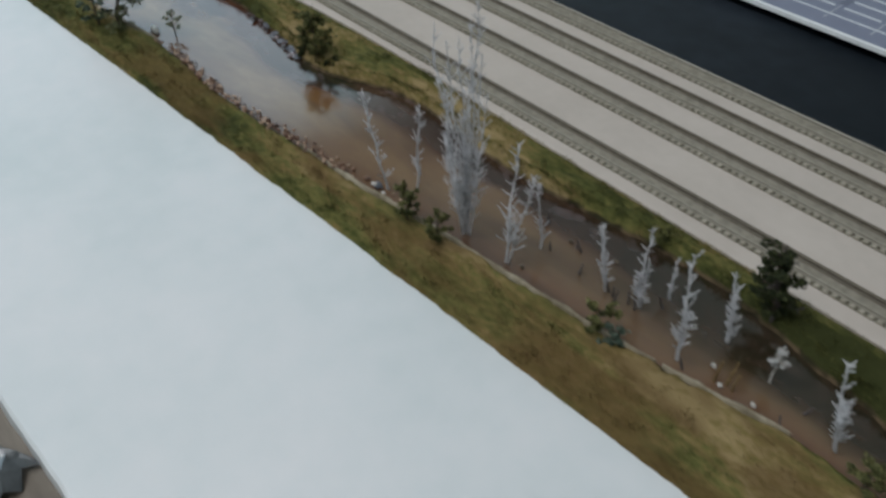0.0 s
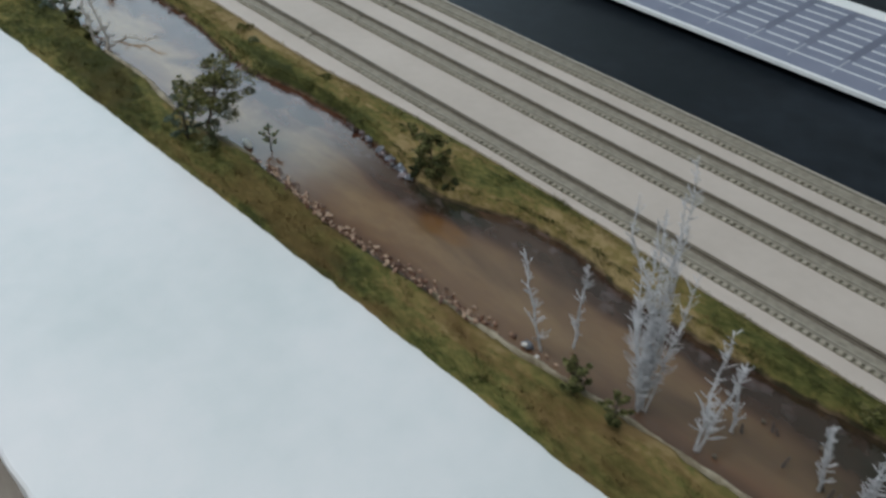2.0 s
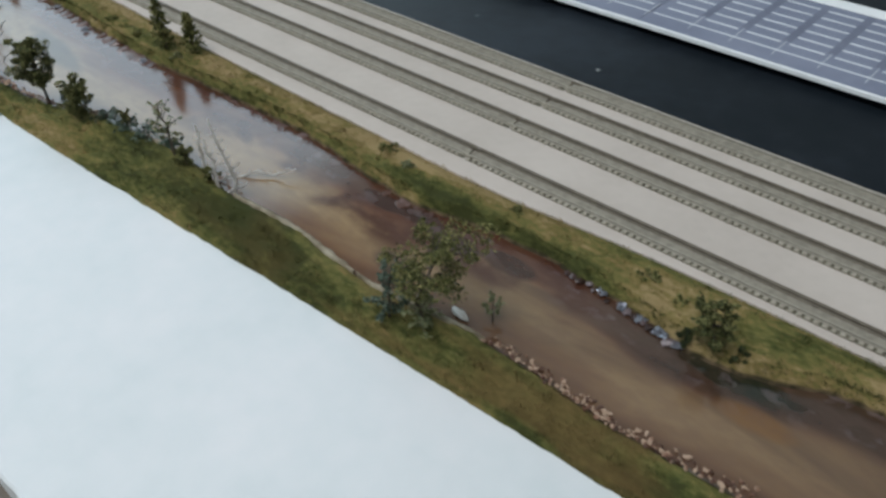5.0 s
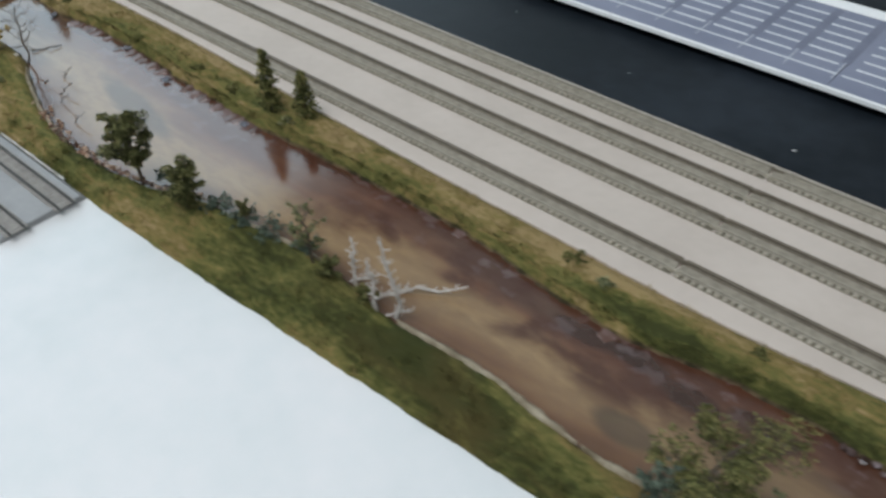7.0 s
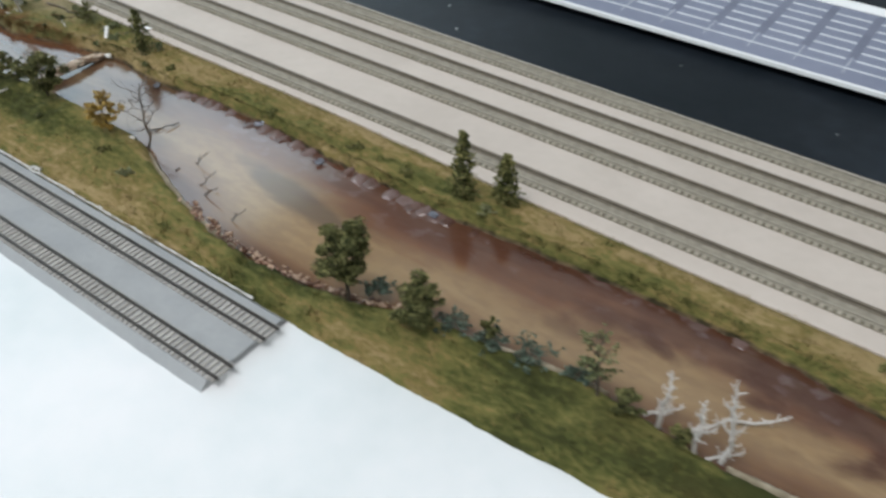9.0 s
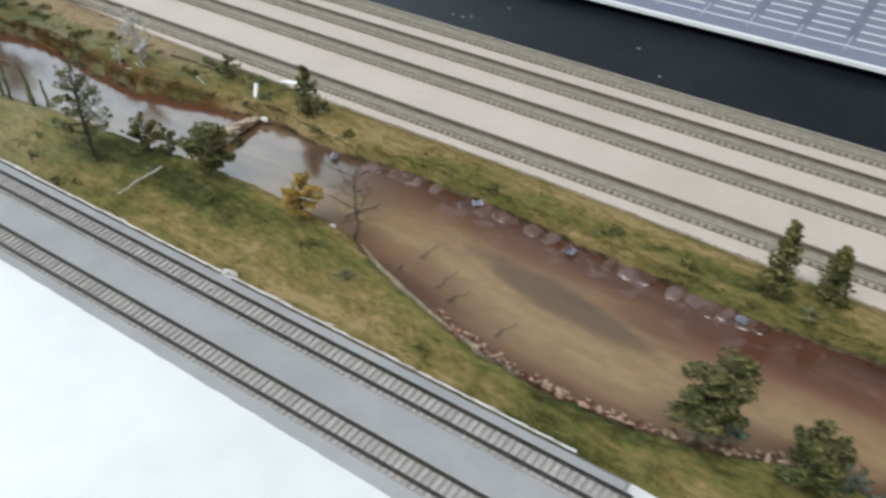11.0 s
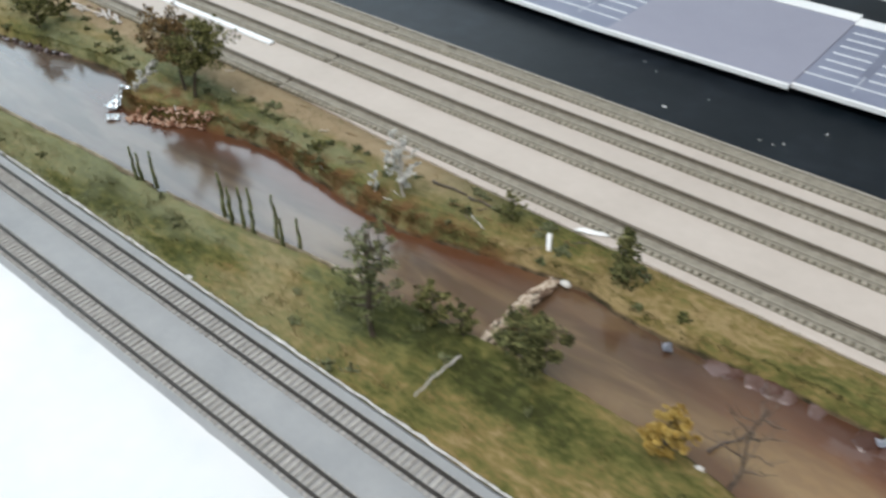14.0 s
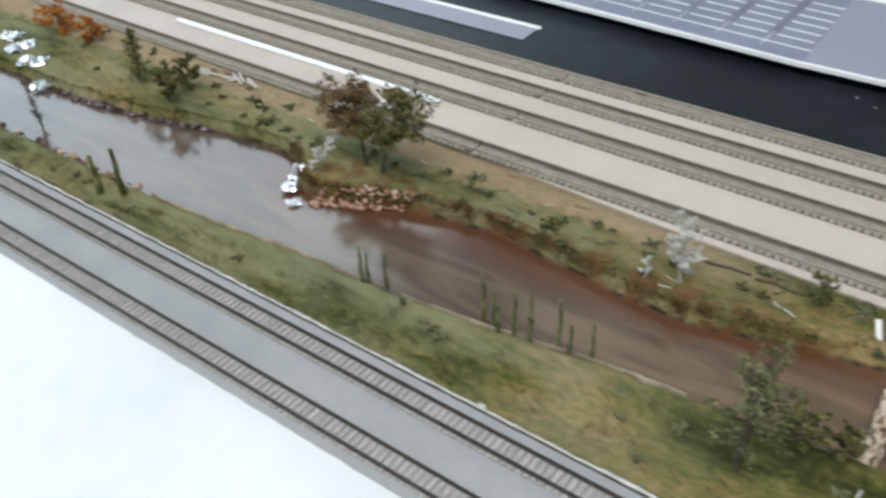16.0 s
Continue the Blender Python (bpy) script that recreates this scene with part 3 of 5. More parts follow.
def track(x0, x1, y, z, pitch, tie, near_mat, far_mat, label, group, inside=None, w=0.0006):
    t = thing("railway_track", ((x0 + x1) / 2, y, z), label, "railway track", group)
    h = (x0 - x1) / 2
    th = 0.0011
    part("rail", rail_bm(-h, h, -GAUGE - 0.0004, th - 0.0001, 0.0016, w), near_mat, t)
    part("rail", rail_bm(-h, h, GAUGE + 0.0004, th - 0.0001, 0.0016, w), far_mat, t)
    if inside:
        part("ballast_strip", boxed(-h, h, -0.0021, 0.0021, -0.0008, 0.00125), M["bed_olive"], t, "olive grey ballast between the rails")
        # the far rail's shade painted on the shoulder, save on the last track
        part("shoulder_strip", boxed(-h, h, 0.00211, 0.0066, -0.0008, 0.00135), inside, t, "ballast shoulder along the rail, shade-coloured on all but the last track")
        # thin strip whose dark colour stands for the shade between tie ends
        part("gap_strip", boxed(-h, h, -0.0060, -0.0022, -0.0006, 0.0003), M["gap_shaded"], t, "brown strip coloured as the shade between the tie ends")
    ties_to_lay.append((t, int(2 * h / pitch), pitch, tie, h))
    return t


BACK = (0.2866, 0.3250, 0.3544, 0.3778)
for y in BACK:
    for a, b in ((X0, -0.490), (-0.4915, -1.215), (-1.2165, X1)):
        track(a, b, y, 0.0, 0.00375, TIE_CREAM, M["rail_cream"], M["rail_cream"] if y == BACK[-1] else M["rail_shaded"], "railway track painted cream, lying on the cream deck", "tracks on the deck", M["bed_olive"] if y == BACK[-1] else M["bed_shaded"])

# the grey roadbed with two tracks on the white foam
BED_X0, BED_Z = -0.742, 0.0012
bm = bmesh.new()
prof = [(0.0982, -0.0022), (0.1006, BED_Z), (0.1400, BED_Z), (0.1432, -0.0022)]
bx = np.arange(X1, BED_X0 + 1e-6, 0.004)
rows = []
for x in bx:
    w = 0.0004 * noise.noise((x * 120, 0, 0))
    flare = 0.0028 * min(1.0, max(0.0, (x + 1.02) / 0.24))
    rows.append([bm.verts.new((x, y + (w if i in (0, 3) else w * 0.5) - (flare if i == 0 else flare * 0.5 if i == 1 else 0), z)) for i, (y, z) in enumerate(prof)])
for a, b in zip(rows, rows[1:]):
    for i in range(3):
        bm.faces.new((a[i], b[i], b[i + 1], a[i + 1]))
bm.faces.new(rows[-1])
bm.faces.new(list(reversed(rows[0])))
bmesh.ops.recalc_face_normals(bm, faces=bm.faces)
tagged(mesh_object("roadbed", bm, M["ballast"]), "smooth grey ballasted roadbed on the white foam", "roadbed")
for y in (0.1055, 0.1308):
    track(BED_X0 + 0.004, -1.60, y, BED_Z, 0.0029, TIE_GREY, M["rail_dark"], M["rail_dark"], "railway track with dark rails and pale ties on grey roadbed", "tracks on the roadbed", w=0.00050)

# ---- building base beyond the black board ----
M["sheet"] = mat("blue_grey_printed_sheet", [(0.17, 0.185, 0.25), (0.215, 0.23, 0.30)], 10, rough=0.55, rough_var=0.1, spec=0.3)
M["sheet_plain"] = mat("lilac_grey_sheet", [(0.25, 0.25, 0.31), (0.275, 0.275, 0.335)], 8, rough=0.55, spec=0.3)
M["white_line"] = mat("white_print", [(0.54, 0.56, 0.60), (0.64, 0.66, 0.70)], 60, rough=0.6)
M["seam"] = mat("pale_grey_print", [(0.36, 0.38, 0.43), (0.44, 0.46, 0.51)], 60, rough=0.6)
M["lane"] = mat("dark_blue_lane", [(0.135, 0.146, 0.198), (0.175, 0.187, 0.245)], 30, rough=0.55, spec=0.3)
M["white_edge"] = mat("white_board_edge", [(0.74, 0.75, 0.75), (0.82, 0.82, 0.82)], 50, rough=0.6)
PZ = 0.0062


def printed_board(x0, x1, y0, y1, plain, label, turn=0.0):
    t = thing("printed_board", ((x0 + x1) / 2, y0, 0), label, "model base", "boards on the black sheet", turn=turn)
    h = (x0 - x1) / 2
    part("sheet", boxed(-h, h, 0, y1 - y0, PZ - 0.0018, PZ), M["sheet_plain" if plain else "sheet"], t)
    part("white_edge", boxed(-h, h, -0.0024, -0.00005, PZ - 0.0022, PZ + 0.0003), M["white_edge"], t, "white cut edge")
    part("white_border", boxed(-h, h, y1 - y0 - 0.0110, y1 - y0 + 0.001, PZ + 0.00005, PZ + 0.0005), M["white_edge"], t, "broad white border strip")
    for yy in (0.02, y1 - y0 - 0.02):
        part("support", boxed(-h + 0.01, h - 0.01, yy - 0.004, yy + 0.004, -0.0012, PZ - 0.0018), M["black"], t)
    if plain:
        return t
    bay, d = 0.0285, y1 - y0
    n = int((2 * h - 0.004) / bay)
    bar = boxed(-0.0112, 0.0112, -0.0009, 0.0009, 0, 0.00022)
    me = bpy.data.meshes.new("bar")
    bar.to_mesh(me)
    bar.free()
    me.materials.append(M["white_line"])
    for i in range(n):
        cx = -h + 0.003 + bay * (i + 0.5)
        for k in range(7):
            o = new("bar", me)
            o.parent = t
            o.matrix_basis = Matrix.Translation((cx, 0.0165 + k * 0.0116, PZ)) @ Matrix.Diagonal((1.35 if k == 0 else 1, 0.8 if k == 0 else 1, 1, 1))
        part("seam", boxed(cx + bay / 2 - 0.0004, cx + bay / 2 + 0.0004, 0.010, 0.031, PZ, PZ + 0.0002), M["seam"], t)
        part("lane", boxed(cx + bay / 2 - 0.0026, cx + bay / 2 + 0.0026, 0.031, d - 0.0115, PZ, PZ + 0.00012), M["lane"], t)
    return t


printed_board(X0, -0.5013, 0.4671, 0.573, False, "blue grey printed board with rows of white bars")
printed_board(-0.5015, -0.9900, 0.4637, 0.573, False, "blue grey printed board with rows of white bars", 0.8)
plain = printed_board(-0.9880, -1.1060, 0.4550, 0.573, True, "plain lilac grey board with white edges", 0.6)
plain.matrix_world = Matrix.Translation((0, 0, 0.0006)) @ plain.matrix_world
printed_board(-1.1045, X1, 0.4715, 0.590, False, "blue grey printed board with rows of white bars", -2.5)
tagged(mesh_object("white_sheet", boxed(X0, X1, 0.629, 0.80, -0.0011, 0.0004), M["white_edge"]), "white sheet lying on the black board", "sheet")
t = thing("paper_strip", (-1.36, 0.4215, -0.0012), "pale grey paper strip with a white edge on the black board", "paper strip")
part("strip", boxed(-0.19, 0.094, -0.0105, 0.0075, 0.0001, 0.0007), M["sheet_plain"], t)
part("white_edge", boxed(-0.19, 0.095, 0.0076, 0.0115, 0.0001, 0.0011), M["white_edge"], t, "white edge")
t = tagged(mesh_object("styrene_strip", boxed(-0.11, 0.11, -0.0022, 0.0022, 0, 0.0016, bevel=0.0003), M["white_edge"]), "white styrene strip lying on the cream deck", "strip")
t.matrix_world = pose(-1.372, 0.3145, 0.0001, 0, 0, 0.4)

# ---- plants ----
M["silver"] = mat("silver_twig", [(0.36, 0.36, 0.37), (0.66, 0.65, 0.67)], 200, rough=0.6, island=0.2)
M["bark"] = mat("brown_bark", [(0.05, 0.038, 0.028), (0.11, 0.085, 0.06)], 300, rough=0.9)
M["deadwood"] = mat("dark_deadwood", [(0.055, 0.045, 0.042), (0.11, 0.09, 0.085)], 300, rough=0.9)
M["palewood"] = mat("pale_deadwood", [(0.42, 0.39, 0.36), (0.60, 0.57, 0.53)], 300, rough=0.85, island=0.2)
M["leaf_dark"] = mat("dark_green_leaf", [(0.036, 0.042, 0.015), (0.092, 0.098, 0.035), (0.190, 0.182, 0.072)], 120, rough=0.85, island=0.55, spec=0.2)
M["leaf_mid"] = mat("olive_green_leaf", [(0.040, 0.046, 0.014), (0.102, 0.106, 0.034), (0.210, 0.196, 0.075)], 120, rough=0.85, island=0.55, spec=0.2)
M["leaf_deep"] = mat("deep_green_leaf", [(0.014, 0.020, 0.009), (0.034, 0.042, 0.018), (0.070, 0.078, 0.032)], 120, rough=0.85, island=0.5, spec=0.2)
M["leaf_light"] = mat("grey_green_leaf", [(0.09, 0.105, 0.055), (0.16, 0.175, 0.085), (0.24, 0.24, 0.13)], 120, rough=0.85, island=0.35, spec=0.2)
M["leaf_yellow"] = mat("yellow_leaf", [(0.22, 0.135, 0.026), (0.38, 0.25, 0.055), (0.48, 0.35, 0.11)], 120, rough=0.85, island=0.35, spec=0.2)
M["leaf_rust"] = mat("rust_leaf", [(0.055, 0.038, 0.015), (0.150, 0.082, 0.035), (0.145, 0.118, 0.048), (0.23, 0.15, 0.068)], 120, rough=0.85, island=0.6, spec=0.2)
M["leaf_orange"] = mat("orange_leaf", [(0.25, 0.07, 0.012), (0.42, 0.15, 0.025), (0.45, 0.22, 0.05)], 120, rough=0.85, island=0.35, spec=0.2)
M["leaf_white"] = mat("frosted_leaf", [(0.36, 0.37, 0.34), (0.52, 0.52, 0.49), (0.64, 0.63, 0.60)], 120, rough=0.8, island=0.35)
M["leaf_teal"] = mat("blue_green_leaf", [(0.034, 0.050, 0.036), (0.070, 0.097, 0.070), (0.135, 0.170, 0.128)], 120, rough=0.85, island=0.55, spec=0.2)

M["leaf_sage"] = mat("sage_green_leaf", [(0.045, 0.055, 0.023), (0.110, 0.120, 0.050), (0.200, 0.208, 0.098)], 120, rough=0.85, island=0.6, spec=0.2)


def limb(bm, points, r0, r1, sides=5):
    """A tapered tube along points."""
    rings = []
    for i, p in enumerate(points):
        p = Vector(p)
        d = (Vector(points[min(i + 1, len(points) - 1)]) - Vector(points[max(i - 1, 0)])).normalized()
        u = d.orthogonal().normalized()
        v = d.cross(u)
        r = r0 + (r1 - r0) * i / (len(points) - 1)
        rings.append([bm.verts.new(p + (u * math.cos(2 * math.pi * k / sides) + v * math.sin(2 * math.pi * k / sides)) * r) for k in range(sides)])
    for a, b in zip(rings, rings[1:]):
        for k in range(sides):
            bm.faces.new((a[k], a[(k + 1) % sides], b[(k + 1) % sides], b[k]))
    bm.faces.new(list(reversed(rings[0])))
    bm.faces.new(rings[-1])


def bent(rng, a, b, n=4, wob=0.08):
    a, b = Vector(a), Vector(b)
    L = (b - a).length
    return [a + (b - a) * i / n + Vector((rng.uniform(-1, 1), rng.uniform(-1, 1), rng.uniform(-1, 1))) * L * wob * (1 if 0 < i < n else 0) for i in range(n + 1)]


def leaves(bm, rng, centre, radii, count, size):
    """Loose folded flakes, denser towards the outside of an uneven clump."""
    c = Vector(centre)
    for _ in range(count):
        d = Vector((rng.gauss(0, 1), rng.gauss(0, 1), rng.gauss(0, 1))).normalized()
        r = rng.uniform(0.25, 1.0) ** 0.5 * rng.uniform(0.75, 1.12)
        p = c + Vector((d.x * radii[0], d.y * radii[1], d.z * radii[2])) * r
        s = size * rng.uniform(0.6, 1.4)
        u = Vector((rng.gauss(0, 1), rng.gauss(0, 1), rng.gauss(0, 0.6))).normalized()
        v = u.cross(Vector((rng.gauss(0, 1), rng.gauss(0, 1), rng.gauss(0, 1)))).normalized()
        w = u.cross(v)
        q = [bm.verts.new(p + u * s), bm.verts.new(p + v * s * 0.55 + w * s * 0.2), bm.verts.new(p - u * s), bm.verts.new(p - v * s * 0.55 + w * s * 0.2)]
        bm.faces.new((q[0], q[1], q[2]))
        bm.faces.new((q[0], q[2], q[3]))


def broadleaf(seed, x, y, h, wide, leaf, label, category="tree", group="", name="tree", clumps=7, trunk=0.35, z=-0.0005, lean=(0, 0), dens=200, size=0.00075, flat=0.7, bark="bark", peak=0.45, puff=1.0):
    """Trunk, forked branches, and leaf tufts strung along each branch with gaps between them. peak: where on the crown it is widest, 0 low to 1 high."""
    rng = random.Random(seed)
    t = thing(name, (x, y, z), label, category, group, turn=rng.uniform(0, 360) if lean == (0, 0) else 0)
    tb, cb = bmesh.new(), bmesh.new()
    top = Vector((lean[0], lean[1], h * 0.9))
    r = max(0.0005, h * 0.022)
    spine = bent(rng, (0, 0, -0.002), top, 5, 0.03)
    limb(tb, spine, r, r * 0.3)
    n = int(clumps * 2 / puff)
    for i in range(n):
        f = trunk + (1 - trunk) * (i + 0.6) / n
        u = (f - trunk) / (1 - trunk)
        prof = (u / peak if u < peak else (1 - u) / (1 - peak)) ** 0.55 if 0 < u < 1 else 0
        ang = i * 2.4 + rng.uniform(-0.6, 0.6)
        rad = wide / 2 * (0.22 + 0.78 * prof) * rng.uniform(0.55, 1.02)
        root = Vector((lean[0] * f * 0.8, lean[1] * f * 0.8, h * f * 0.74))
        c = Vector((lean[0] * f + math.cos(ang) * rad, lean[1] * f + math.sin(ang) * rad, h * f * 0.95 + rng.uniform(-0.04, 0.05) * h))
        line = bent(rng, root, c, 4, 0.09)
        limb(tb, line, r * 0.42, r * 0.12, 4)
        for q in (2, 3, 4):
            cr = wide * rng.uniform(0.055, 0.115) * puff
            side = Vector((rng.gauss(0, 1), rng.gauss(0, 1), rng.gauss(0, 0.5))) * cr * 0.5
            leaves(cb, rng, line[q] + side, (cr, cr, cr * flat), int(dens * rng.uniform(0.16, 0.30) * puff * puff), size)
        tip = line[4] + Vector((math.cos(ang), math.sin(ang), rng.uniform(0.0, 0.9))) * wide * rng.uniform(0.04, 0.10)
        limb(tb, [line[4], tip], r * 0.14, r * 0.08, 3)
        leaves(cb, rng, tip, (wide * 0.03, wide * 0.03, wide * 0.03), int(dens * 0.06) + 2, size)
    part("trunk", tb, M[bark], t)
    part("crown", cb, M[leaf], t)
    return t


def conifer(seed, x, y, h, wide, leaf, label, group="", z=-0.0005, dens=900, name="conifer", lean=(0, 0), ragged=0.35):
    rng = random.Random(seed)
    t = thing(name, (x, y, z), label, "conifer", group)
    tb, cb = bmesh.new(), bmesh.new()
    limb(tb, bent(rng, (0, 0, -0.002), (lean[0], lean[1], h * 0.95), 4, 0.02), h * 0.02, h * 0.006)
    for k in range(26):
        f = 0.10 + 0.86 * k / 25
        ang = k * 2.4
        rad = wide / 2 * (1 - f) ** 0.75 * rng.uniform(1 - ragged, 1 + ragged) + 0.0008
        c = Vector((lean[0] * f + math.cos(ang) * rad * 0.55, lean[1] * f + math.sin(ang) * rad * 0.55, h * f))
        leaves(cb, rng, c, (rad * 0.7 + 0.0006, rad * 0.7 + 0.0006, h * 0.045), dens // 26, 0.0010)
    part("trunk", tb, M["bark"], t)
    part("crown", cb, M[leaf], t)
    return t


def twig(seed, x, y, h, label, group="silver twigs by the water", stems=1, spread=0.1, lean=(0, 0), z=-0.004, leaf="silver", r=0.00055, barb=0.13, name="twig_plant"):
    """A dried weed: upright stems set with short upturned spurs."""
    rng = random.Random(seed)
    t = thing(name, (x, y, z), label, "dried plant", group)
    for s in range(stems):
        bm = bmesh.new()
        ang = rng.uniform(0, 6.28)
        off = Vector((math.cos(ang), math.sin(ang), 0)) * (h * spread * rng.uniform(0.2, 1) if stems > 1 else 0)
        hh = h * (rng.uniform(0.42, 0.92) if s else 1.0)
        tip = Vector((lean[0] * hh / h, lean[1] * hh / h, hh)) + off * 1.6
        pts = bent(rng, off * 0.25, tip, 6, 0.02)
        limb(bm, pts, r, r * 0.45, 5)
        for k in range(int(18 + hh * 520)):
            f = rng.uniform(0.12, 0.99)
            i = min(5, int(f * 6))
            p = pts[i].lerp(pts[i + 1], f * 6 - i)
            a = rng.uniform(0, 6.28)
            ln = h * barb * rng.uniform(0.4, 1.1) * (1.15 - 0.6 * f)
            q = p + Vector((math.cos(a) * ln * 0.75, math.sin(a) * ln * 0.75, ln * 0.75))
            limb(bm, [p, p.lerp(q, 0.5) + Vector((0, 0, -ln * 0.05)), q], r * 0.56, r * 0.32, 4)
        part("stem", bm, M[leaf], t)
    return t


def dead_tree(seed, x, y, h, label, wood="deadwood", branches=9, spread=0.6, lean=(0, 0), z=-0.002, r=None, name="dead_tree"):
    rng = random.Random(seed)
    t = thing(name, (x, y, z), label, "dead tree")
    bm = bmesh.new()
    r = r or h * 0.022
    pts = bent(rng, (0, 0, -0.002), (lean[0], lean[1], h * 0.8), 5, 0.05)
    limb(bm, pts, r, r * 0.35)
    part("trunk", bm, M[wood], t)
    for k in range(branches):
        bm = bmesh.new()
        f = 0.25 + 0.7 * k / branches
        i = min(4, int(f * 5))
        p = pts[i].lerp(pts[i + 1], f * 5 - i)
        a = k * 2.4 + rng.uniform(-0.4, 0.4)
        ln = h * spread * rng.uniform(0.5, 1) * (1.1 - 0.5 * f)
        q = p + Vector((math.cos(a) * ln * 0.8, math.sin(a) * ln * 0.8, ln * rng.uniform(0.25, 0.7)))
        mid = bent(rng, p, q, 4, 0.09)
        limb(bm, mid, r * 0.42, r * 0.12, 4)
        for _ in range(3):
            s = rng.choice(mid[1:4])
            e = s + Vector((rng.uniform(-1, 1), rng.uniform(-1, 1), rng.uniform(0.1, 1))) * ln * 0.35
            limb(bm, [s, s.lerp(e, 0.5), e], r * 0.2, r * 0.09, 4)
        part("branch", bm, M[wood], t)
    return t

# dried silver twigs standing in and by the water
M["leaf_frost_tan"] = mat("dried_tan_petals", [(0.28, 0.26, 0.22), (0.50, 0.50, 0.50)], 120, rough=0.85, island=0.5)
SIL = "dried silver grey twig standing at the water's edge"
twig(1, -0.2095, 0.199, 0.050, SIL, lean=(-0.007, -0.006))
twig(2, -0.202, 0.210, 0.044, SIL, lean=(0.001, 0.001))
twig(3, -0.1645, 0.205, 0.108, "tall bundle of dried silver twigs in the water", stems=14, spread=0.075, barb=0.065, r=0.00042, lean=(-0.003, -0.003))
twig(4, -0.140, 0.204, 0.058, "dried silver twig with a side stem in the water", stems=2, spread=0.10)
twig(5, -0.136, 0.221, 0.034, SIL, lean=(-0.002, -0.002))
twig(6, -0.102, 0.222, 0.036, SIL, stems=2, spread=0.05, lean=(-0.003, -0.003))
twig(7, -0.087, 0.2245, 0.040, SIL, stems=3, spread=0.05, lean=(-0.001, -0.001))
twig(8, -0.082, 0.237, 0.022, SIL)
twig(9, -0.061, 0.2136, 0.050, SIL, stems=2, spread=0.06, lean=(-0.001, -0.001))
twig(10, -0.054, 0.235, 0.035, SIL, stems=3, spread=0.05, lean=(-0.002, -0.002))
broadleaf(11, -0.033, 0.231, 0.015, 0.010, "leaf_frost_tan", "dried white flower head on a pale forked stem in the water", "dried plant", "", "dried_plant", 4, 0.62, z=-0.004, dens=55, flat=0.4, bark="palewood", peak=0.6)
twig(12, -0.002, 0.2205, 0.042, SIL, stems=3, spread=0.05, lean=(-0.005, -0.005))
DK = "small dark green bush on the grassy bank"
broadleaf(21, -0.1835, 0.189, 0.021, 0.015, "leaf_dark", DK, "bush", "bushes", "bush", 6, 0.12)
broadleaf(22, -0.165, 0.189, 0.017, 0.012, "leaf_dark", DK, "bush", "bushes", "bush", 5, 0.2)
broadleaf(231, -0.081, 0.2015, 0.004, 0.014, "leaf_teal", "low blue green ground cover at the waterline", "bush", "bushes", "bush", 5, 0.1, dens=60)
broadleaf(23, -0.090, 0.2025, 0.011, 0.017, "leaf_dark", DK, "bush", "bushes", "bush", 4, 0.2)
broadleaf(24, -0.049, 0.2565, 0.035, 0.019, "leaf_deep", "dark green ragged tree with bare spiky branches", "tree", "", "tree", 14, 0.04, peak=0.3, puff=1.2, lean=(-0.004, -0.004), dens=210)
dead_tree(241, -0.0485, 0.2555, 0.046, "bare spiky branches behind a dark tree", branches=5, spread=0.35, lean=(-0.003, -0.002))
broadleaf(25, 0.012, 0.209, 0.018, 0.016, "leaf_dark", DK, "bush", "bushes", "bush", 5, 0.2)
broadleaf(26, -0.322, 0.2430, 0.026, 0.024, "leaf_dark", "round dark green bush overhanging the far bank", "bush", "bushes", "bush", 11, 0.15, lean=(-0.004, -0.002))
broadleaf(27, -0.430, 0.179, 0.052, 0.044, "leaf_mid", "spreading olive green tree leaning over the water", "tree", "", "tree", 9, 0.36, flat=0.40, lean=(0.013, 0.004), dens=270, puff=1.5)
broadleaf(271, -0.438, 0.170, 0.034, 0.020, "leaf_teal", "blue green pointed shrub at the foot of a tree", "bush", "bushes", "bush", 9, 0.1, dens=100, lean=(0.004, 0.0), peak=0.2)
broadleaf(272, -0.424, 0.176, 0.014, 0.024, "leaf_light", "pale green tuft on the bank", "bush", "bushes", "bush", 6, 0.1, dens=80)
# two dark clumps added in place of the round bush's reflection
for i, (x, y, w) in enumerate(((-0.334, 0.2415, 0.011), (-0.312, 0.2450, 0.012))):
    broadleaf(260 + i, x, y, 0.0050, w, "leaf_deep", "low dark green clump added for the round bush's reflection", "bush", "bushes", "bush", 7, 0.1, dens=190, z=-0.003)
broadleaf(28, -0.404, 0.200, 0.018, 0.010, "leaf_light", "thin yellow green sprig beside a pale stone", "bush", "bushes", "bush", 4, 0.3, dens=50, z=-0.006)
broadleaf(29, -0.605, 0.182, 0.012, 0.014, "leaf_dark", DK, "bush", "bushes", "bush", 6, 0.2)
broadleaf(291, -0.583, 0.181, 0.009, 0.011, "leaf_mid", DK.replace("dark", "olive"), "bush", "bushes", "bush", 5, 0.2)
broadleaf(30, -0.617, 0.183, 0.036, 0.019, "leaf_sage", "thin olive green sapling with a dark trunk", "tree", "", "tree", 7, 0.3, dens=60, lean=(-0.004, 0))
broadleaf(31, -0.668, 0.184, 0.010, 0.010, "leaf_dark", DK, "bush", "bushes", "bush", 4, 0.2)
broadleaf(311, -0.648, 0.186, 0.005, 0.024, "leaf_teal", "low blue green ground cover at the waterline", "bush", "bushes", "bush", 6, 0.1, dens=60)
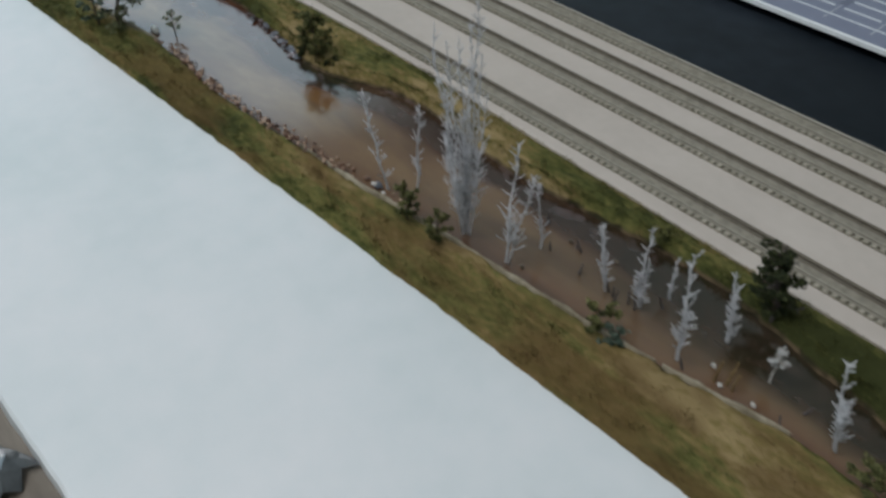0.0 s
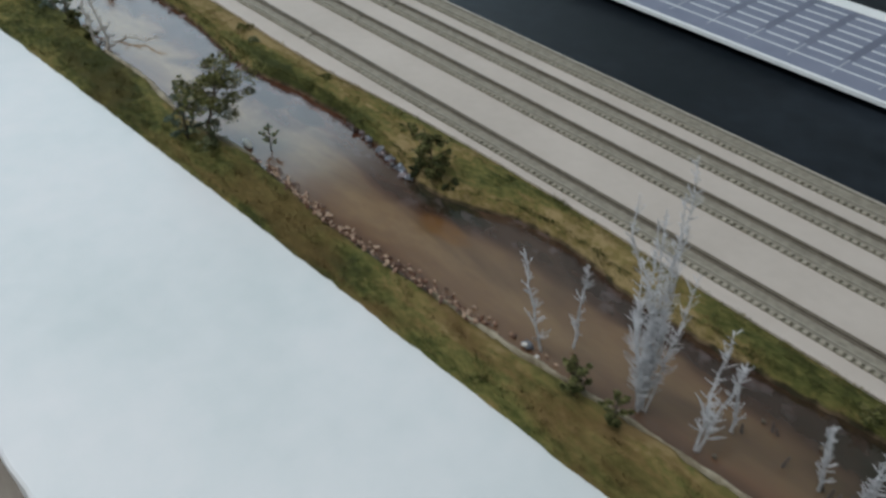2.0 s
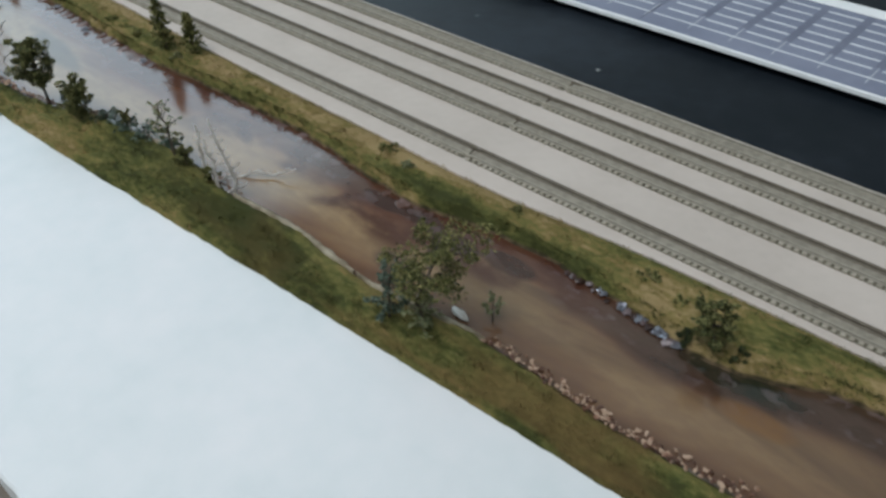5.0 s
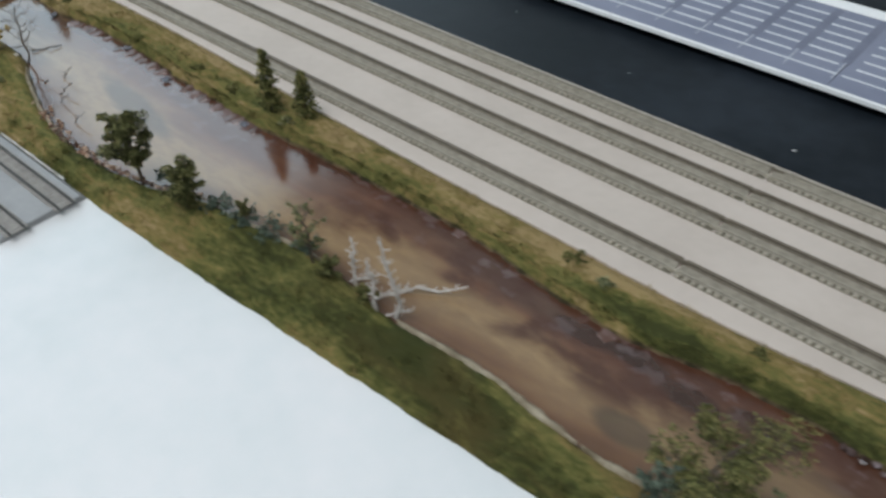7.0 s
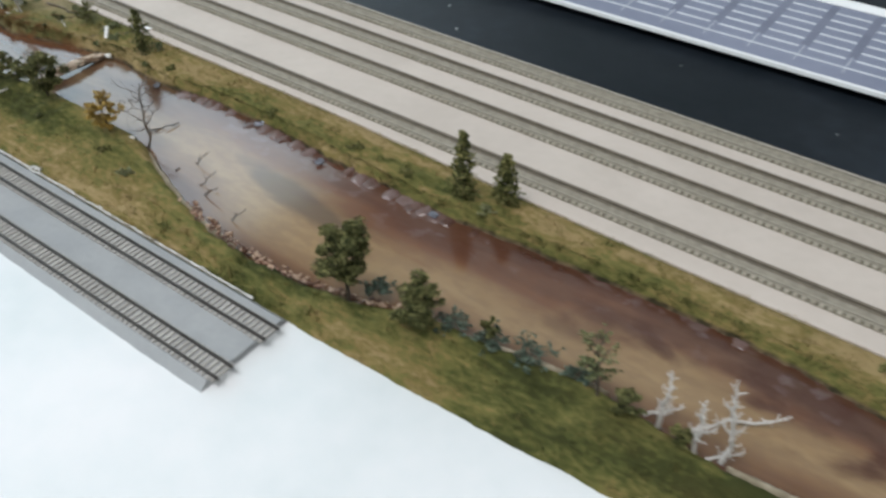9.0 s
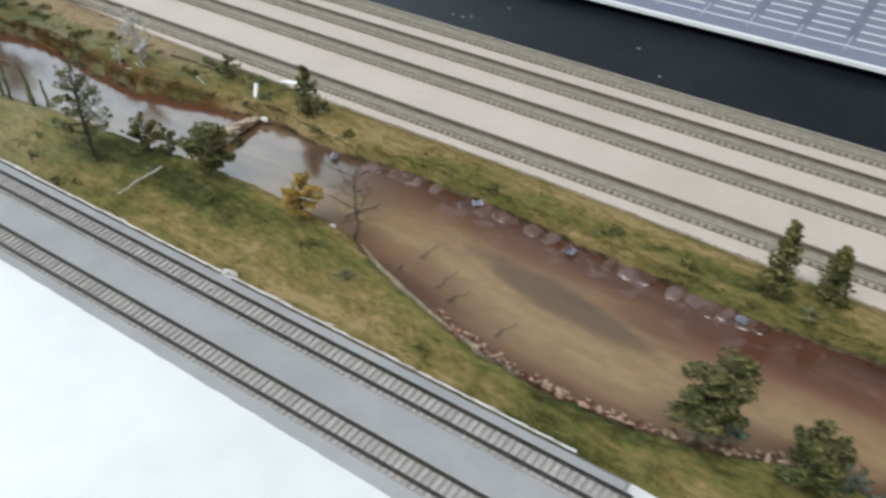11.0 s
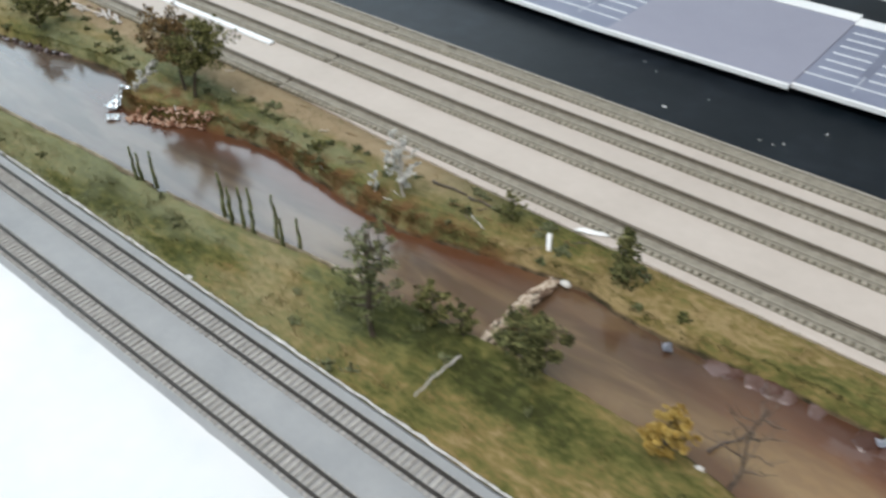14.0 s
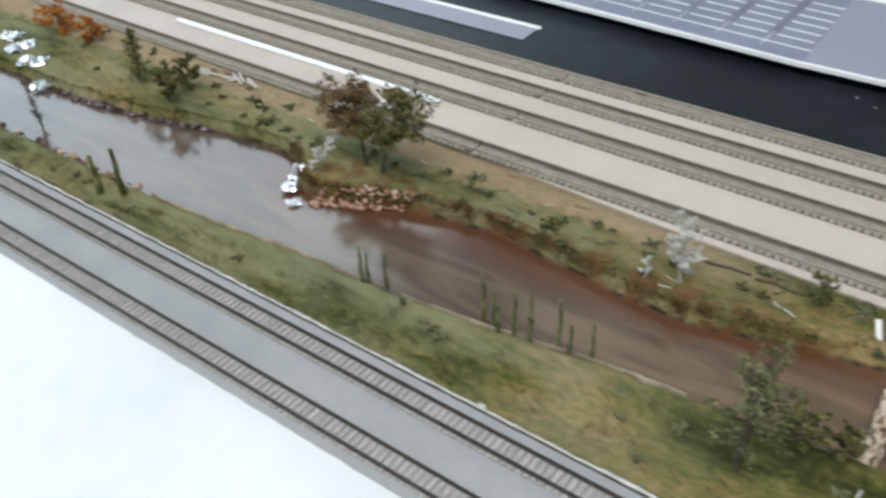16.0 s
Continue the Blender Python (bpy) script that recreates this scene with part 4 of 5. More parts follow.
for i, (x, y, h, w) in enumerate(((-0.684, 0.180, 0.004, 0.020), (-0.665, 0.182, 0.004, 0.018), (-0.722, 0.179, 0.004, 0.016), (-0.628, 0.188, 0.003, 0.016))):
    broadleaf(312 + i, x, y, h, w, "leaf_teal", "low blue green ground cover at the waterline", "bush", "bushes", "bush", 6, 0.1, dens=70)
broadleaf(32, -0.6945, 0.170, 0.028, 0.023, "leaf_dark", "round dark green bushy tree at the water's edge", "tree", "", "tree", 12, 0.20, dens=220, puff=1.5)
broadleaf(33, -0.730, 0.168, 0.048, 0.026, "leaf_dark", "dark green tree with a bare lower trunk on the bank", "tree", "", "tree", 17, 0.30, lean=(0.004, -0.003), dens=230, puff=1.5)
conifer(34, -0.7305, 0.2535, 0.039, 0.013, "leaf_mid", "narrow olive green conifer beside the tracks", "conifers by the track", dens=1600, ragged=0.2)
conifer(35, -0.7115, 0.2625, 0.029, 0.014, "leaf_mid", "narrow olive green conifer beside the tracks", "conifers by the track", dens=1400, ragged=0.2)
for i, (x, y, h, lx, ly) in enumerate(((-0.593, 0.186, 0.031, 0.0, 0.0), (-0.568, 0.185, 0.046, -0.003, -0.003), (-0.577, 0.182, 0.031, -0.001, -0.001))):
    dead_tree(370 + i, x, y, h * 1.2, "bleached dead sapling with stubby branches", "palewood", 18, 0.14, (lx, ly), r=0.0010, name="dead_sapling")
M["grey_bark"] = mat("weathered_brown_grey_bark", [(0.055, 0.040, 0.030), (0.17, 0.125, 0.090)], 240, rough=0.85, bump=0.5, bump_scale=900)
dead_tree(37, -0.897, 0.195, 0.047, "bare brown grey dead tree standing at the water's edge", "grey_bark", branches=15, spread=0.5, lean=(0.003, 0.003), z=-0.004, r=0.0008)
broadleaf(38, -0.920, 0.1895, 0.026, 0.020, "leaf_yellow", "small yellow autumn shrub on the bank", "bush", "bushes", "shrub", 9, 0.2, dens=190, lean=(0.002, -0.003))
broadleaf(39, -0.979, 0.191, 0.030, 0.028, "leaf_dark", "dark green bush leaning over the end of the dam", "bush", "bushes", "bush", 11, 0.3, lean=(0.005, -0.002), peak=0.6, dens=230, puff=1.5)
broadleaf(40, -1.033, 0.168, 0.057, 0.030, "leaf_sage", "slender grey green tree on the grassy bank", "tree", "", "tree", 12, 0.28, dens=110, flat=0.5, peak=0.25, puff=1.1)
broadleaf(41, -1.021, 0.189, 0.019, 0.020, "leaf_mid", DK.replace("dark", "olive"), "bush", "bushes", "bush", 7, 0.15)
broadleaf(411, -1.0065, 0.190, 0.017, 0.014, "leaf_dark", DK, "bush", "bushes", "bush", 6, 0.15)
conifer(42, -0.9755, 0.257, 0.029, 0.012, "leaf_dark", "dark ragged conifer beside the tracks", "conifers by the track", ragged=0.5)
broadleaf(43, -1.036, 0.262, 0.016, 0.016, "leaf_mid", "low olive shrub on the far bank", "bush", "bushes", "bush", 5, 0.3, dens=80)
broadleaf(44, -1.086, 0.245, 0.036, 0.018, "leaf_white", "frosted white shrub on the far bank", "bush", "bushes", "shrub", 9, 0.25, dens=80, bark="palewood", lean=(-0.002, -0.002))
broadleaf(441, -1.100, 0.239, 0.014, 0.006, "leaf_white", "small frosted white sprig beside orange stones", "bush", "bushes", "shrub", 3, 0.3, dens=50, bark="palewood")
broadleaf(45, -1.244, 0.2425, 0.051, 0.038, "leaf_mid", "broad green tree on the river bend", "tree", "trees on the bend", "tree", 16, 0.46, lean=(0.013, 0.003), flat=0.6, peak=0.45, puff=1.4, dens=200)
broadleaf(46, -1.254, 0.2440, 0.047, 0.034, "leaf_rust", "broad rust and olive tree on the river bend", "tree", "trees on the bend", "tree", 15, 0.42, lean=(-0.012, 0.001), flat=0.6, peak=0.5, puff=1.4, dens=190)
broadleaf(47, -1.3975, 0.2345, 0.026, 0.024, "leaf_mid", "round green bush on the far bank", "bush", "bushes", "bush", 8, 0.2, lean=(0.006, 0.0))
broadleaf(471, -1.397, 0.250, 0.025, 0.020, "leaf_mid", "round green bush on the far bank", "bush", "bushes", "bush", 7, 0.2, lean=(0.004, 0.0))
conifer(48, -1.4315, 0.241, 0.034, 0.016, "leaf_mid", "small ragged grey green conifer on the far bank", ragged=0.6, lean=(0.001, 0.002))
broadleaf(49, -1.5385, 0.2605, 0.020, 0.034, "leaf_orange", "orange autumn shrub on the far bank", "bush", "bushes", "shrub", 8, 0.15)
broadleaf(50, -1.5035, 0.2610, 0.018, 0.022, "leaf_orange", "orange autumn shrub on the far bank", "bush", "bushes", "shrub", 7, 0.15)
broadleaf(51, -1.277, 0.222, 0.020, 0.012, "leaf_white", "wispy pale frosted tuft above the shiny foil", "bush", "bushes", "bush", 6, 0.2, dens=110, bark="palewood", lean=(0.012, 0.012))
twig(52, -1.443, 0.180, 0.034, "thin bare twig plant with pale flecks in the water", "", stems=3, leaf="deadwood", r=0.0004, z=-0.006)

rng = random.Random(12)
for i in range(16):
    x, y = rng.uniform(-0.15, -0.005), rng.uniform(0.211, 0.243)
    h = rng.uniform(0.004, 0.010)
    twig(560 + i, x, y, h, "short dark broken stalk standing in the shallow water", "dark stalks in the water", z=-0.006, leaf="deadwood", r=0.0006, barb=0.10, name="stalk", lean=(rng.uniform(-0.002, 0.002), rng.uniform(-0.002, 0.002)))
M["ochre_stick"] = mat("ochre_stick", [(0.13, 0.080, 0.028), (0.22, 0.15, 0.06)], 300, rough=0.85)
for i, (x, y, h) in enumerate(((-0.047, 0.2165, 0.011), (-0.0425, 0.2185, 0.013), (-0.0400, 0.2175, 0.009))):
    twig(590 + i, x, y, h, "thin ochre stick standing in the shallow water", "ochre sticks in the water", z=-0.006, leaf="ochre_stick", r=0.0007, barb=0.05, name="stick", lean=(0.001, 0.001))
# pale plaster rim where the bank was built up
RIMS = ((-0.015, -0.062), (-0.065, -0.185), (-0.187, -0.262), (-0.398, -0.470), (-0.472, -0.565), (-0.615, -0.672), (-0.795, -0.888), (-1.060, -1.180), (-1.190, -1.330))
M["rim"] = mat("pale_plaster_rim", [(0.115, 0.092, 0.055), (0.22, 0.185, 0.125), (0.34, 0.30, 0.22)], 70, rough=0.85, bump=0.6, bump_scale=700)
for i, (a, b) in enumerate(RIMS):
    broad = 0.0030 if -0.6 < b < -0.45 and a < -0.39 else 0.0015 if a < -1.0 else 0.0020
    n = int((a - b) / 0.0016)
    v, f = [], []
    x_mid = (a + b) / 2
    y_mid = float(river_near(x_mid))
    for k in range(n + 1):
        x = a + (b - a) * k / n
        taper = min(1.0, k / 6, (n - k) / 6)
        wide = broad * (0.30 + 0.70 * taper) * (1 + 0.55 * noise.noise((x * 170, 3, i)) + 0.3 * noise.noise((x * 520, 5, i)))
        y = float(river_near(x)) - 0.0020 + 0.0009 * noise.noise((x * 90, 8, i))
        for q, z in ((-0.62, -0.0030), (-0.42, -0.0012), (0.0, -0.0007), (0.36, -0.0016), (0.62, -0.0058)):
            v.append((x - x_mid, y + q * wide * 1.25 - y_mid, z + 0.0004 * noise.noise((x * 300, q * 9, 2)) * taper))
    for k in range(n):
        for q in range(4):
            f.append((k * 5 + q, k * 5 + 5 + q, k * 5 + 6 + q, k * 5 + 1 + q))
    o = tagged(from_arrays("bank_rim", v, f, M["rim"]), "pale tan plaster rim along the near waterline", "rim", "plaster rims")
    o.location = (x_mid, y_mid, 0)

# reeds along the near shore
for i, (x, y, h) in enumerate(((-1.1975, 0.1727, 0.022), (-1.1955, 0.1742, 0.0185), (-1.188, 0.177, 0.021), (-1.143, 0.183, 0.025), (-1.134, 0.180, 0.016), (-1.128, 0.182, 0.0245), (-1.121, 0.182, 0.027),
                               (-1.111, 0.187, 0.025), (-1.105, 0.185, 0.0165), (-1.097, 0.188, 0.0185), (-1.3498, 0.1528, 0.025), (-1.3376, 0.1578, 0.030), (-1.1385, 0.1835, 0.019))):
    twig(500 + i, x, y, h, "dark green bristly reed stalk on the near shore", "reeds on the shore", leaf="leaf_mid" if i in (10, 11) else "leaf_sage", r=0.0021 if i in (10, 11) else 0.0011, barb=0.065, z=-0.003, name="reed")

# ---- stones, foil, timber ----
M["rubble"] = mat("red_and_cream_rubble", [(0.070, 0.029, 0.015), (0.165, 0.076, 0.041), (0.36, 0.25, 0.17)], 220, rough=0.7, rnd=0.85)
M["wet_stone"] = mat("wet_purple_stone", [(0.035, 0.021, 0.018), (0.075, 0.050, 0.046), (0.13, 0.100, 0.102)], 150, rough=0.16, rnd=0.5, bump=0.3, bump_scale=500)
M["orange_stone"] = mat("orange_stone", [(0.15, 0.060, 0.028), (0.28, 0.14, 0.08), (0.42, 0.28, 0.20)], 200, rough=0.75, rnd=0.8)
M["pale_stone"] = mat("pale_stone", [(0.45, 0.42, 0.38), (0.62, 0.60, 0.56)], 150, rough=0.6, rnd=0.3)
M["foil"] = mat("crumpled_foil", [(0.70, 0.73, 0.76), (0.82, 0.84, 0.86)], 100, rough=0.22, metal=0.95)
M["dull_foil"] = mat("dull_foil", [(0.24, 0.25, 0.29), (0.40, 0.42, 0.47)], 100, rough=0.28, metal=0.7)
M["plaster"] = mat("white_plaster", [(0.34, 0.33, 0.31), (0.62, 0.61, 0.59)], 160, rough=0.85, bump=0.4, bump_scale=900)
M["log"] = mat("cream_sticks", [(0.16, 0.10, 0.065), (0.38, 0.28, 0.20), (0.54, 0.45, 0.35)], 250, rough=0.8, rnd=0.7)
M["dark_log"] = mat("dark_mossy_log", [(0.06, 0.05, 0.034), (0.14, 0.11, 0.08)], 250, rough=0.9)
M["white_plastic"] = mat("white_plastic", [(0.78, 0.78, 0.77), (0.84, 0.84, 0.83)], 50, rough=0.4)


def stone_mesh(seed, flat=0.6, material=None, sub=1):
    rng = random.Random(seed)
    bm = bmesh.new()
    bmesh.ops.create_icosphere(bm, subdivisions=sub, radius=0.5)
    for v in bm.verts:
        v.co *= rng.uniform(0.72, 1.12)
        v.co.z *= flat
    me = bpy.data.meshes.new("stone")
    bm.to_mesh(me)
    bm.free()
    me.materials.append(material)
    return me


def stones(name, label, material, spots, size, category="stones", flat=0.6, seed=0, sub=1, stretch=(0.8, 1.5), tilt=15):
    """One bank of loose stones: every stone a mesh of its own under the heap."""
    rng = random.Random(seed)
    meshes = [stone_mesh(seed * 10 + k, flat, M[material], sub) for k in range(5)]
    x, y, z = spots[0]
    t = thing(name, (x, y, z), label, category)
    for sx, sy, sz in spots:
        o = new("stone", rng.choice(meshes))
        o.parent = t
        s = size * rng.uniform(0.55, 1.3)
        o.matrix_basis = pose(sx - x, sy - y, sz - z, rng.uniform(-tilt, tilt), rng.uniform(-tilt, tilt), rng.uniform(0, 360)) @ Matrix.Diagonal((s * rng.uniform(*stretch), s, s, 1))
    return t


def along(edge_curve, x0, x1, n, off, spread, seed, z=WATER_Z + 0.0008):
    rng = random.Random(seed)
    if edge_curve is river_near and z > WATER_Z:
        spots = [(x, float(river_near(x)) + off + rng.uniform(-spread, spread)) for x in (x0 + (x1 - x0) * (i + rng.random()) / n for i in range(n))]
        return [(x, y, max(z, bank_height(x, y, float(river_near(x)) + 0.0012 - y) + 0.0013)) for x, y in spots]
    return [(x, float(edge_curve(x)) + off + rng.uniform(-spread, spread), z + rng.uniform(0, 0.0012)) for x in (x0 + (x1 - x0) * (i + rng.random()) / n for i in range(n))]


stones("rubble_bank", "red and cream rubble along the near waterline", "rubble", along(river_near, -0.235, -0.398, 320, -0.0004, 0.0052, 1), 0.0020, seed=1, flat=0.38, tilt=35, stretch=(0.7, 1.9))
stones("rubble_bank", "reddish rubble along the near waterline", "rubble", along(river_near, -0.695, -0.84, 260, -0.0006, 0.0048, 2), 0.0021, seed=2, flat=0.38, tilt=35, stretch=(0.7, 1.9))
stones("rubble_bank", "small dark pebbles along the shallow shore", "rubble", along(river_near, -0.20, -0.29, 26, 0.004, 0.003, 3, WATER_Z), 0.0018, seed=3)


stones("wet_stone_bank", "wet blue grey stones below the round bush", "wet_stone", along(river_far, -0.335, -0.40, 16, -0.0015, 0.0014, 6, WATER_Z + 0.0003), 0.0048, flat=0.4, seed=6, tilt=20)
stones("orange_stone_bank", "orange stones at the point of the river bend", "orange_stone",
       [(-1.262 + 0.045 * f + d, 0.2075 + 0.024 * f + e, max(WATER_Z + 0.001, bank_height(-1.262 + 0.045 * f + d, 0.2075 + 0.024 * f + e, 0.2075 + 0.024 * f + e - float(river_far(-1.262 + 0.045 * f + d)) + 0.001, True) + 0.0008)) for f, d, e in ((random.Random(i).random(), random.Random(i + 99).uniform(-0.003, 0.003), random.Random(i + 55).uniform(-0.0028, 0.0060)) for i in range(170))], 0.0024, seed=7, flat=0.45, tilt=30, stretch=(0.7, 1.8))
stones("orange_stone_bank", "few orange stones at the foot of a white shrub", "orange_stone", [(-1.098, 0.2375, -0.0005), (-1.094, 0.2385, -0.0005), (-1.101, 0.2385, -0.0008)], 0.0046, seed=8)
stones("wet_stone_bank", "dark wet stones along the far western shore", "wet_stone", along(river_far, -1.355, -1.475, 60, -0.0004, 0.0022, 16, WATER_Z + 0.0006), 0.0042, flat=0.5, seed=16, tilt=25)
stones("pale_stone_bank", "pale brown stones along the near shore", "rubble", along(river_near, -1.34, -1.50, 30, 0.0, 0.003, 9), 0.0042, seed=9)
for i, (x, y, s) in enumerate(((-0.9945, 0.2435, 0.0050), (-0.418, 0.1935, 0.0058), (-0.215, 0.1955, 0.0030), (-0.207, 0.194, 0.0025), (-0.611, 0.175, 0.004), (-0.626, 0.187, 0.007), (-0.9075, 0.1935, 0.0035))):
    o = tagged(new("stone", stone_mesh(800 + i, 0.6, M["pale_stone"], 2)), "pale rounded stone on the bank", "stone", "pale stones")
    o.matrix_world = pose(x, y, -0.002 if i not in (1, 5) else -0.0042, 0, 0, 35 * i if i != 1 else -15) @ Matrix.Diagonal((s * (1.9 if i in (1, 5) else 1.1), s * 0.8, s * 0.8, 1))
for i, (x, y) in enumerate(((-0.0505, 0.222), (-0.031, 0.217), (-0.044, 0.216), (-0.131, 0.2345), (-0.134, 0.208), (-0.110, 0.239))):
    o = tagged(new("pebble", stone_mesh(820 + i, 0.8, M["pale_stone" if i < 3 else "dark_log"])), "small pebble lying in the shallow water" if i < 3 else "small dark pebble lying in the shallow water", "pebble", "pebbles in the water")
    o.matrix_world = pose(x, y, WATER_Z + 0.0008) @ Matrix.Diagonal((0.0026, 0.0022, 0.0030, 1))


def crumple(seed, x, y, z, w, d, h, turn, label, material="foil", name="foil_scrap", category="foil", group="foil scraps", tip=0.0, smooth=False, fall=1.6):
    """A crushed scrap of foil, creased on a small grid."""
    rng = random.Random(seed)
    v, f, n = [], [], 9
    for i in range(n):
        for k in range(n):
            u, w2 = i / (n - 1) - 0.5, k / (n - 1) - 0.5
            v.append(((u + rng.uniform(-0.05, 0.05)) * w, (w2 + rng.uniform(-0.05, 0.05)) * d, h * (rng.random() * (1 - fall * max(abs(u), abs(w2)) ** 2) - (0.6 if fall > 2 and max(abs(u), abs(w2)) > 0.48 else 0.0))))
    for i in range(n - 1):
        for k in range(n - 1):
            f.append((i * n + k, i * n + n + k, i * n + n + k + 1, i * n + k + 1))
    o = tagged(from_arrays("foil_scrap", v, f, M[material], smooth), label, category, group)
    o.matrix_world = pose(x, y, z, tip, 0, turn)
    s = o.modifiers.new("thickness", "SOLIDIFY")
    s.thickness = 0.0002


crumple(7, -1.2795, 0.2195, 0.0003, 0.006, 0.009, 0.0030, 15, "crumpled shiny foil falling to the water", tip=25)
crumple(1, -1.2785, 0.2125, WATER_Z + 0.0016, 0.0075, 0.011, 0.0034, 20, "crumpled shiny foil falling to the water")
crumple(2, -1.268, 0.2035, WATER_Z + 0.0002, 0.007, 0.006, 0.0026, 50, "crumpled shiny foil at the waterline")
crumple(8, -1.5585, 0.2345, 0.0004, 0.016, 0.012, 0.005, 20, "crumpled bluish foil on the far shore")
crumple(5, -1.5370, 0.2285, 0.0004, 0.018, 0.013, 0.005, 60, "crumpled bluish foil on the far shore")
for i, (x, y, dx, dy) in enumerate(((-0.867, 0.1986, 0.010, 0.006), (-0.8505, 0.187, 0.009, 0.008), (-0.816, 0.1775, 0.010, 0.004), (-0.843, 0.1835, 0.012, 0.003))):
    dead_tree(640 + i, x, y, 0.010, "small dark driftwood twig lying in the shallows", branches=4, spread=0.5, lean=(dx, dy), z=WATER_Z + 0.0004, r=0.0004, name="driftwood")
crumple(3, -1.5120, 0.2205, -0.0008, 0.018, 0.014, 0.005, 30, "crumpled bluish foil on the far shore")
crumple(4, -1.486, 0.209, WATER_Z + 0.0004, 0.012, 0.012, 0.006, 70, "crumpled bluish foil on the far shore")
for i, (x, y) in enumerate(((-0.737, 0.2385), (-0.864, 0.2455), (-0.812, 0.2385), (-0.944, 0.2395), (-0.215, 0.1975))):
    crumple(20 + i, x, y, WATER_Z + 0.0010, 0.0046, 0.0036, 0.0024, 40 * i, "small dull foil scrap among the wet stones", "dull_foil")


# glossy wet lumps set side by side along the far waterline, each running down into the water
M["slab"] = mat("wet_lilac_brown_gel", [(0.068, 0.033, 0.024), (0.105, 0.060, 0.048), (0.150, 0.104, 0.096)], 110, rough=0.15, rnd=0.4, bump=0.6, bump_scale=260, spec=0.6)


def wet_lump(seed, x, y, w, d, h, turn, label):
    """A soft tongue of clear gel over mud: high at the bank, thin and ragged towards the water."""
    rng = random.Random(seed)
    rows, cols = 8, 8
    bm = bmesh.new()
    grid = []
    for r in range(rows):
        v = r / (rows - 1)
        half = w / 2 * (0.55 + 0.45 * math.sin(math.pi * min(1.0, 0.25 + v * 0.75)))
        line = []
        for c in range(cols):
            u = c / (cols - 1) * 2 - 1
            z = h * (1 - u * u) ** 0.7 * (1.0 - 0.9 * v) * rng.uniform(0.7, 1.25) if abs(u) < 1 else -0.0010
            if r in (0, rows - 1):
                z = -0.0010
            line.append(bm.verts.new((u * half + rng.uniform(-0.06, 0.06) * w, -v * d + d * 0.35 + rng.uniform(-0.05, 0.05) * d, z)))
        grid.append(line)
    for a, b in zip(grid, grid[1:]):
        for c in range(cols - 1):
            bm.faces.new((a[c], b[c], b[c + 1], a[c + 1]))
    bmesh.ops.recalc_face_normals(bm, faces=bm.faces)
    o = tagged(mesh_object("wet_stone", bm, M["slab"], True), label, "stone", "wet stones on the far waterline")
    o.matrix_world = pose(x, y, WATER_Z, 0, 0, turn)
    return o


rng = random.Random(31)
x = -0.440
while x > -0.945:
    strong = -0.95 < x < -0.72
    w = rng.uniform(0.0050, 0.0100) if strong else rng.uniform(0.0040, 0.0080)
    if rng.random() < (0.78 if strong else 0.06):
        wet_lump(int(-x * 10000), x, float(river_far(x)) - rng.uniform(0.0002, 0.0018), w * 1.25, rng.uniform(0.0085, 0.0130) if strong else rng.uniform(0.006, 0.010), rng.uniform(0.0013, 0.0026) if strong else rng.uniform(0.0003, 0.0007),
                 rng.uniform(-28, 8), "glossy wet lilac brown stone running down into the water")
    x -= w * rng.uniform(0.7, 1.0)
for i, (x, y, w) in enumerate(((-0.345, 0.2395, 0.007), (-0.356, 0.2415, 0.006), (-0.366, 0.2425, 0.005), (-0.378, 0.2445, 0.005), (-0.336, 0.2375, 0.005))):
    crumple(60 + i, x, y, WATER_Z + 0.0006, w, w * 0.7, 0.0028, 50 * i, "bluish foil scrap below the round bush", "dull_foil")

# dark plastic bag on the table in front of the foam
M["bag"] = mat("dark_plastic_bag", [(0.030, 0.036, 0.040), (0.085, 0.095, 0.10)], 60, rough=0.14, coat=0.5, bump=1.0, bump_scale=160)
crumple(90, -0.213, -0.004, -0.0258, 0.060, 0.036, 0.011, 20, "dark crumpled plastic bag on the table", "bag", "plastic_bag", "bag", "")


def stick(name, a, b, r, material, label, category, group="", seed=0, wob=0.03):
    bm = bmesh.new()
    mid = (Vector(a) + Vector(b)) / 2
    rng = random.Random(seed)
    limb(bm, [Vector(p) - mid for p in bent(rng, a, b, 5, wob)], r, r * 0.7, 6)
    o = tagged(mesh_object(name, bm, M[material], True), label, category, group)
    o.location = mid
    return o


# the stick dam across the river
rng = random.Random(77)
dam = thing("stick_dam", (-0.9995, 0.218, WATER_Z), "arched dam of bundled cream sticks across the river", "dam")
bm = bmesh.new()
limb(bm, [(0.0008 * math.sin(9 * f), f * 0.052, 0.0010 + 0.0030 * (1 - (2 * f) ** 2)) for f in (k / 8 - 0.5 for k in range(9))], 0.0021, 0.0021, 9)
part("core", bm, M["dark_log"], dam, "dark packed core")
for i in range(130):
    f = rng.uniform(-0.5, 0.5)
    a = rng.uniform(-0.4, 3.5)
    arch = 0.0010 + 0.0030 * (1 - (2 * f) ** 2)
    c = Vector((math.cos(a) * 0.0022, f * 0.052, arch + math.sin(a) * 0.0022))
    d = Vector((rng.uniform(-0.45, 0.45), 1, -0.23 * f * 2 + rng.uniform(-0.15, 0.15))).normalized() * rng.uniform(0.0018, 0.0036)
    bm = bmesh.new()
    limb(bm, [c - d, c, c + d], 0.0007, 0.0006, 5)
    part("stick", bm, M["log"], dam)
t = thing("white_post", (-1.0112, 0.2553, -0.001), "short leaning white plastic post on the far bank", "post")
bm = bmesh.new()
